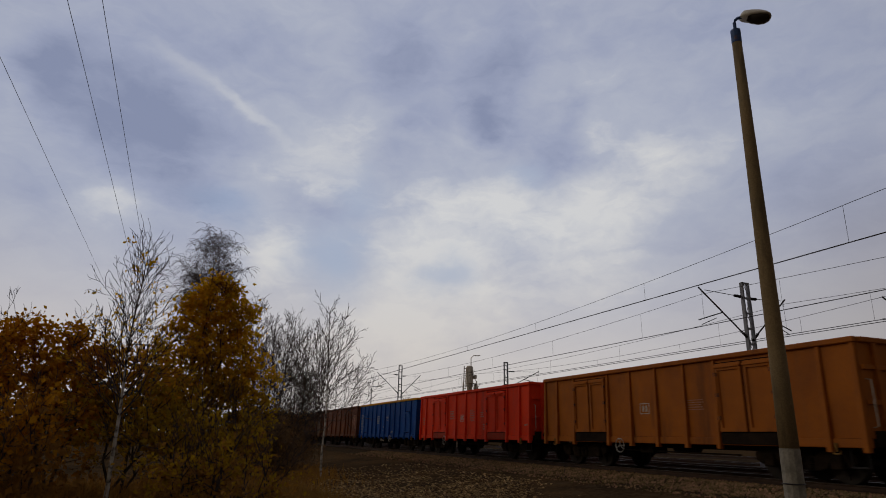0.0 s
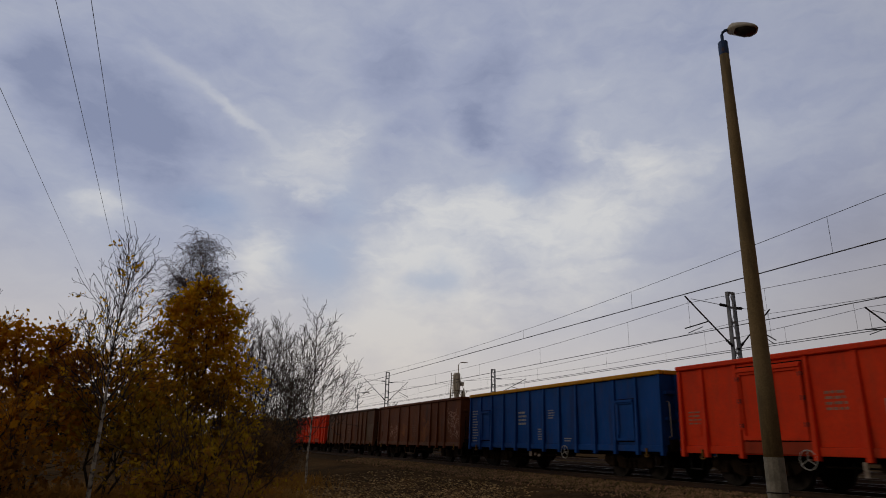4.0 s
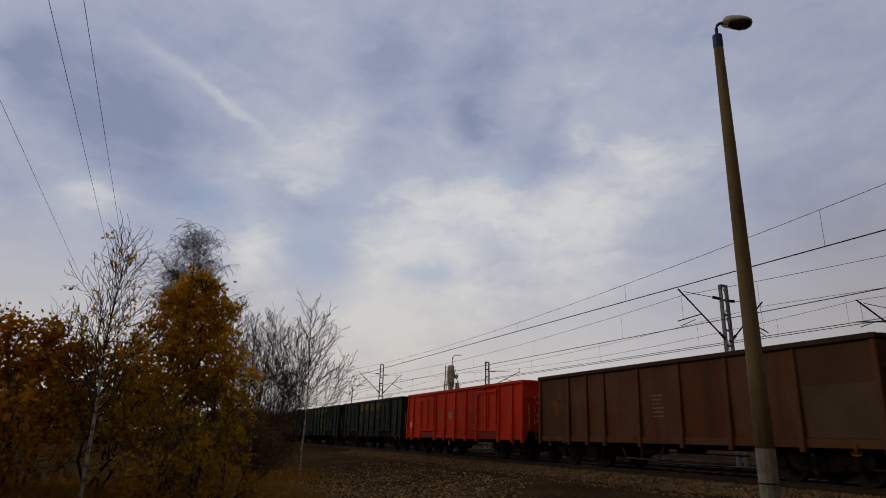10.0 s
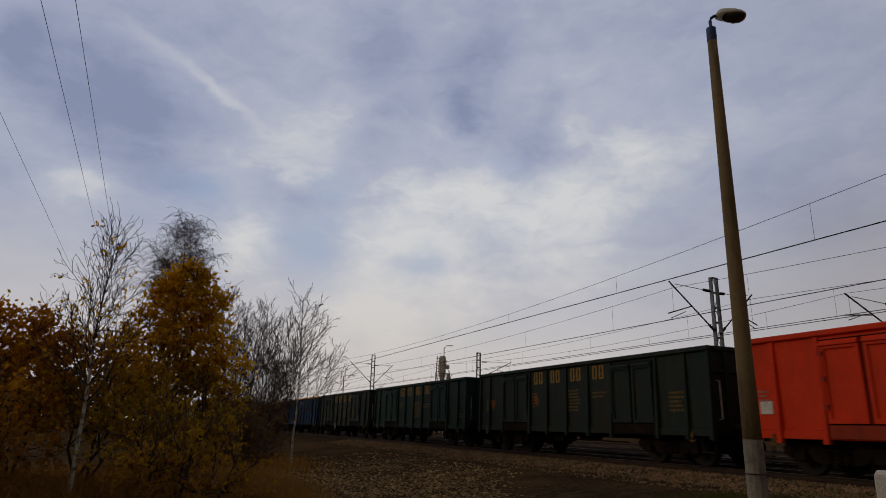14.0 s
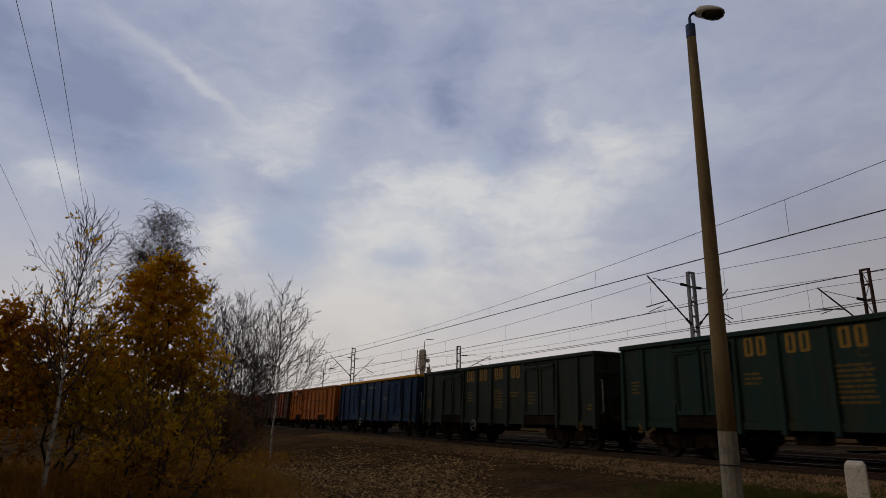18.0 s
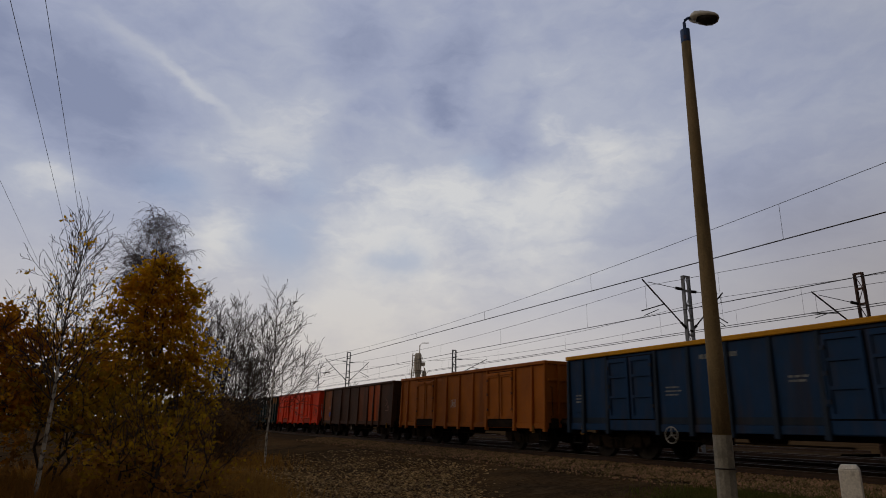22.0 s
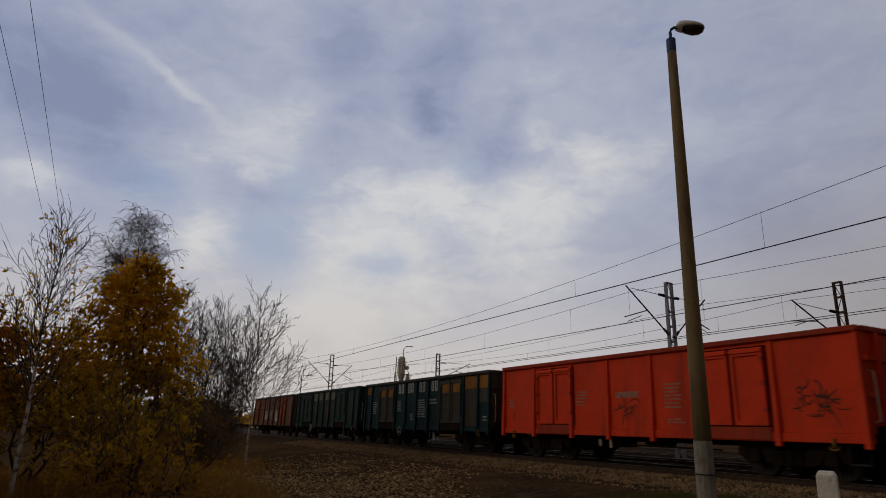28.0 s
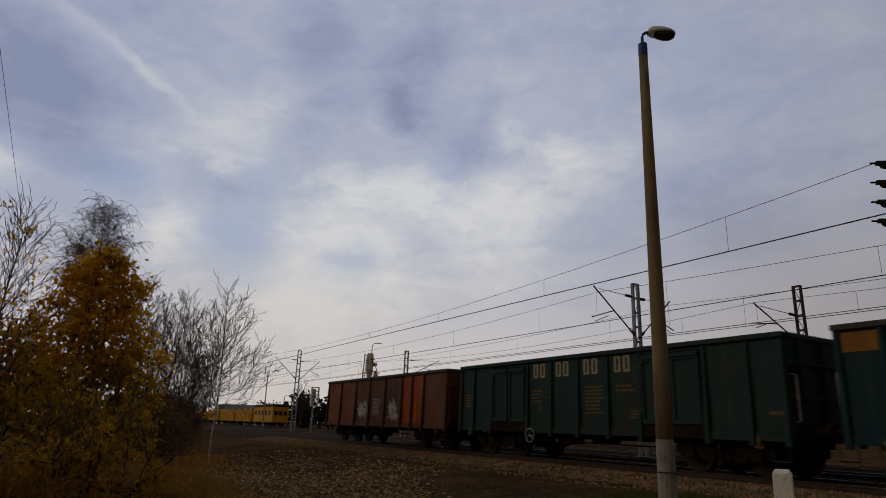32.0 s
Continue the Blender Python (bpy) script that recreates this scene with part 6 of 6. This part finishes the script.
lobed_shrub(0.6, 14.6, 16, [(0.0, 0, 1.7, 0.8, 0.5, 0.8), (0.7, 0, 1.3, 0.8, 0.5, 0.9), (-0.8, 0, 1.4, 0.9, 0.6, 0.9), (0, -0.2, 0.7, 1.3, 0.6, 1.0)], "low yellowing shrub on the verge", L_GREEN, L_BRUSH, 1.1, 496, (0.069, 0.139))
lobed_shrub(-2.75, 14.2, 17, [(0.2, 0, 1.9, 0.9, 0.5, 0.9), (-0.9, 0, 1.6, 0.9, 0.6, 0.9), (0.4, 0, 1.0, 1.2, 0.6, 1.0), (-0.9, 0, 0.8, 1.2, 0.6, 1.0)], "low brown withered shrub on the verge", L_RUSSET, L_BRUSH, 1.7, 496, (0.069, 0.139))
lobed_shrub(-4.0, 13.4, 41, [(0.6, 0, 1.3, 0.9, 0.5, 0.9), (-0.6, 0, 1.5, 0.9, 0.6, 0.9), (0.0, 0, 0.7, 1.3, 0.6, 1.0), (1.1, 0, 0.5, 0.9, 0.5, 1.0)], "low brown bramble thicket at the roadside", L_RUSSET, L_BRUSH, 1.2, 496, (0.069, 0.127))
lobed_shrub(0.75, 12.9, 42, [(0.2, 0, 1.0, 0.8, 0.4, 0.8), (-0.8, 0, 0.8, 0.8, 0.5, 0.9), (0.5, 0, 0.4, 1.1, 0.45, 0.9), (1.2, 0.2, 0.5, 0.7, 0.4, 0.7)], "low withered bramble in front of the birch", L_GREEN, L_BRUSH, 0.9, 496, (0.058, 0.115))
lobed_shrub(2.7, 23.5, 18, [(0.0, 0, 1.6, 1.2, 0.8, 1.3), (0.8, 0.5, 1.2, 1.0, 0.7, 1.3), (-0.6, 0, 0.9, 1.2, 0.7, 1.3), (0.9, 0, 0.5, 1.1, 0.5, 1.3)], "dark withered shrub below bare trees", L_DARKBRUSH, L_DARKBRUSH, 9, 558, (0.069, 0.127))
lobed_shrub(3.9, 28.0, 19, [(0.0, 0, 1.5, 1.2, 0.7, 1.4), (-0.9, 1.0, 1.7, 1.3, 0.8, 1.4), (0.7, 0.3, 1.2, 0.8, 0.7, 1.4), (0.2, -0.3, 0.6, 1.3, 0.6, 1.4)], "dark withered undergrowth beside the track", L_DARKBRUSH, L_DARKBRUSH, 9, 558, (0.081, 0.149))
lobed_shrub(5.0, 33.5, 20, [(0.0, 0, 1.4, 1.1, 0.8, 1.4), (-1.3, 0.5, 1.5, 1.2, 0.9, 1.4), (0.9, 0.3, 1.0, 0.7, 0.7, 1.2)], "dark thicket in front of the passing train", L_DARKBRUSH, L_DARKBRUSH, 9, 558, (0.092, 0.161))
lobed_shrub(4.1, 29.5, 46, [(0.1, 0, 2.1, 0.8, 0.7, 1.4), (-0.8, 0, 2.2, 0.9, 0.7, 1.4), (0.4, -0.2, 1.2, 0.8, 0.8, 1.4), (-0.6, 0, 1.2, 1.0, 0.8, 1.4)], "tall dark thicket beside the lone birch", L_DARKBRUSH, L_DARKBRUSH, 9, 496, (0.081, 0.149))
lobed_shrub(5.35, 31.0, 47, [(0.1, 0, 2.1, 0.7, 0.6, 0.9), (0.5, 0.2, 1.6, 0.7, 0.7, 1.1), (-0.4, 0, 1.4, 0.9, 0.8, 1.2), (0.3, -0.3, 0.8, 0.9, 0.6, 1.2)], "dark withered thicket hiding the far end of the train", L_DARKBRUSH, L_DARKBRUSH, 9, 434, (0.072, 0.126))
slim_birch(-1.02, 14.0, 5.5, 21, "slim birch with bare twigs and a few leaves", 0.36, 6, 2.0, (26, 66), 0.0046, 0.048, (-0.05, 0), 46)
slim_birch(5.38, 25.2, 6.3, 22, "small white birch standing alone by the track", 0.26, 3, 3.2, (36, 92), 0.0075, 0.05, (-0.02, 0), 0, crook=0.2)
bare_birch(1.0, 31.0, 11.4, 23, "tall weeping birch with bare drooping twigs", (0.02, 0), weeping=True, thick=0.15, twig=0.0075, dark=False, limbs=5, first=4, reach=0.25, wide=0.92, wood=M_HAZETWIG)
bare_birch(2.7, 30.0, 7.6, 24, "dense bare tree behind the golden shrub", (0.0, 0), thick=0.09, dark=True, twig=0.008, limbs=5, first=3, reach=0.26, wide=1.1, wood=M_HAZETWIG)
slim_birch(4.5, 33.0, 7.3, 25, "bare dark tree behind the scrub", 0.12, 3, 3.2, (34, 84), 0.0075, 0.075, (0.08, 0), dark=True)
slim_birch(6.0, 35.0, 6.8, 26, "bare dark tree with curved limbs", 0.15, 2, 3.2, (40, 90), 0.0075, 0.07, (0.16, 0), dark=True)
slim_birch(3.5, 28.5, 6.2, 27, "thin bare tree among the shrubs", 0.1, 2, 2.6, (34, 84), 0.0065, 0.055, (0.1, 0), dark=True)
slim_birch(5.0, 31.0, 6.2, 29, "slender bare tree in the undergrowth", 0.1, 2, 2.6, (34, 84), 0.0065, 0.05, (0.05, 0), dark=True)
bare_birch(7.3, 44.0, 7.4, 28, "distant bare tree near the mast", (0.0, 0), thick=0.06, dark=True, twig=0.008, limbs=3, first=2, reach=0.32)


def far_wood(x, y, w, d, n, h, seed, label):
    rng = random.Random(seed)
    s = Soup()
    for _ in range(n):
        c = Vector((x + rng.uniform(-w, w), y + rng.uniform(-d, d), 0))
        hh = h * rng.uniform(0.6, 1.0)
        s.rod(c, c + Vector((0, 0, hh * 0.6)), 0.2, 0.08, 4)
        for _ in range(90):
            p = c + Vector((rng.gauss(0, 0.17 * hh), rng.gauss(0, 0.17 * hh), hh * rng.uniform(0.2, 1.0)))
            e = rand_dir(rng)
            s.leaf(p, e, e.cross(rand_dir(rng)).normalized(), rng.uniform(0.6, 1.3), 0.8)
    tagged(new("far_trees", s.mesh("far_trees", L_FARWOOD)), label, "trees", kind="stuff")


L_FARWOOD = leaf_material("far_dark_foliage", [(0.02, 0.024, 0.018), (0.03, 0.032, 0.022), (0.04, 0.035, 0.025)])
far_wood(62, 150, 12, 8, 26, 9, 31, "dark row of distant trees beyond the yard")
far_wood(30, 330, 120, 20, 120, 12, 32, "far dark tree line on the horizon")
far_wood(-30, 120, 30, 25, 60, 11, 33, "distant trees behind the scrub")
for x, y, h, s in ((56.0, 128.0, 11.5, 34), (48, 139, 10.5, 35)):
    bare_birch(x, y, h, s, "distant bare tree beyond the yard", thick=0.15, dark=True, twig=0.02, limbs=2)

# ---- small cover: leaves, stones, grass ----


def scatter_leaves():
    rng = random.Random(51)
    s = Soup()
    for _ in range(85000):
        y = 9 + 22 * rng.random() ** 1.35
        x = rng.uniform(0.10, 0.56) * y + rng.gauss(0, 0.5)
        if x > 10.9 or x < 1.6:
            continue
        thin = max(0, y - 16) * 0.10 + max(0, x - 7.5) * 0.06
        if noise.noise((x * 0.5, y * 0.5, 5.0)) < rng.uniform(-0.7, 0.2) + thin and rng.random() > 0.12:
            continue
        p = Vector((x, y, rise(x, y) + rng.uniform(0.008, 0.03)))
        a = rng.uniform(0, 6.28)
        e = Vector((math.cos(a), math.sin(a), rng.uniform(-0.2, 0.45))).normalized()
        s.leaf(p, e, e.cross(Vector((rng.uniform(-0.5, 0.5), rng.uniform(-0.5, 0.5), 1))).normalized(), rng.uniform(0.06, 0.13), 0.8)
    tagged(new("fallen_leaves", s.mesh("fallen_leaves", L_FALLEN)), "dry brown fallen leaves on the bare earth", "leaves", kind="stuff")


scatter_leaves()


def bed_z(x):
    prof = [(11.2, 0.1), (11.6, 0.14), (12.1, 0.35), (12.7, 0.42), (13.3, BED), (17.7, BED)]
    for (xa, za), (xb, zb) in zip(prof, prof[1:]):
        if x <= xb:
            return za + (zb - za) * (x - xa) / (xb - xa)
    return BED


def scatter_stones():
    rng = random.Random(52)
    s = Soup()
    for _ in range(20000):
        y = 5 + 40 * rng.random() ** 1.6
        x = rng.uniform(12.1, 14.2) - 0.9 * rng.random() ** 4
        z = max(bed_z(max(x, 11.2)), rise(x, y))
        r = rng.uniform(0.02, 0.055)
        c = Vector((x, y, z + 0.3 * r))
        vs = [c + Vector((sx * r * rng.uniform(0.7, 1.3), 0, 0)) for sx in (-1, 1)] + [c + Vector((0, sy * r * rng.uniform(0.7, 1.3), 0)) for sy in (-1, 1)] + [c + Vector((0, 0, sz * r * rng.uniform(0.6, 1.0))) for sz in (-1, 1)]
        s.add(vs, [(0, 2, 5), (2, 1, 5), (1, 3, 5), (3, 0, 5), (2, 0, 4), (1, 2, 4), (3, 1, 4), (0, 3, 4)])
    tagged(new("ballast_stones", s.mesh("ballast_stones", M_STONE)), "loose brownish crushed stones along the track", "gravel", kind="stuff")


scatter_stones()


def grass_patch(cx, cy, rx, ry, n, h, mat, seed, name, label):
    rng = random.Random(seed)
    s = Soup()
    for _ in range(n):
        x, y = cx + rx * max(-2.2, min(2.2, rng.gauss(0, 0.55))), cy + ry * max(-2.2, min(2.2, rng.gauss(0, 0.55)))
        p = Vector((x, y, max(rise(x, y), bed_z(x) if x > 11.2 else -9) - 0.01))
        hh = h * rng.uniform(0.4, 1.0)
        lean = Vector((rng.gauss(0, 0.35), rng.gauss(0, 0.35), 1)).normalized()
        side = lean.cross(rand_dir(rng)).normalized() * 0.007 * (1 + h)
        mid = p + lean * hh * 0.6
        tip = mid + (lean + Vector((rng.gauss(0, 0.4), rng.gauss(0, 0.4), -0.1))).normalized() * hh * 0.4
        s.add([p - side, p + side, mid + side * 0.7, mid - side * 0.7, tip], [(0, 1, 2, 3), (3, 2, 4)])
    tagged(new(name, s.mesh(name, mat)), label, "grass", kind="stuff")


grass_patch(2.3, 16.8, 1.2, 4.0, 12000, 0.42, L_DRYGRASS, 61, "dry_grass", "tall dry straw-coloured grass beside the scrub")
grass_patch(10.5, 8.9, 1.3, 1.3, 7000, 0.16, L_GRASS, 62, "green_grass", "short green grass round the lamp post")
grass_patch(11.2, 6.8, 1.2, 1.5, 7000, 0.16, L_GRASS, 63, "green_grass", "short green grass by the marker post")
grass_patch(-2.2, 16.2, 2.7, 2.4, 16000, 0.95, L_BRUSH, 64, "dead_undergrowth", "brown dead undergrowth below the shrubs")
grass_patch(4.2, 27.5, 1.6, 5.0, 4000, 0.5, L_BRUSH, 65, "dead_undergrowth", "dark dead undergrowth near the track")


def weed(x, y, h, seed):
    rng = random.Random(seed)
    z = max(rise(x, y), bed_z(x) if x > 11.2 else -9)
    t = thing("dry_weed", "single dry weed stalk on the ballast edge", "plant", at=(x, y, z))
    s = Soup()
    p = Vector((0, 0, 0))
    for i in range(6):
        q = p + Vector((rng.gauss(0, 0.02), rng.gauss(0, 0.02), h / 6))
        s.rod(p, q, 0.007, 0.006, 4)
        if i > 2:
            s.rod(q, q + rand_dir(rng) * 0.08, 0.004, 0.002, 3)
        p = q
    put("stalk", s.mesh("stalk", M_TWIG), t)


weed(11.7, 18.3, 0.42, 71)

# ---- movement ----
LEFT_START, SPEED, GAIN = 22.30, 5.462, 0.045
SHIFT = [0.0, 0.10, -0.26, -0.33, -0.32, -0.2, -0.27, 0.0, 0.14, -0.14, -0.12, -0.15, 0.03, -0.1, -0.1, -0.19]


def travelled(t):
    return SPEED * t + 0.5 * GAIN * t * t


def motions():
    """The train rolls past towards -y, gathering a little speed; its wheels turn with it."""
    for k, w in enumerate(WAGONS):
        y0 = LEFT_START + PITCH * k + SHIFT[k] - HALF
        walk(w, [(t, pose(TRACK_X, y0 - travelled(t), RAIL_Z)) for t in range(33)])
    for ws in WHEELS:
        x, y, z = ws.location
        walk(ws, [(i / 10, pose(x, y, z, math.degrees(travelled(i / 10) / 0.46), 0, 0)) for i in range(321)])


motions()
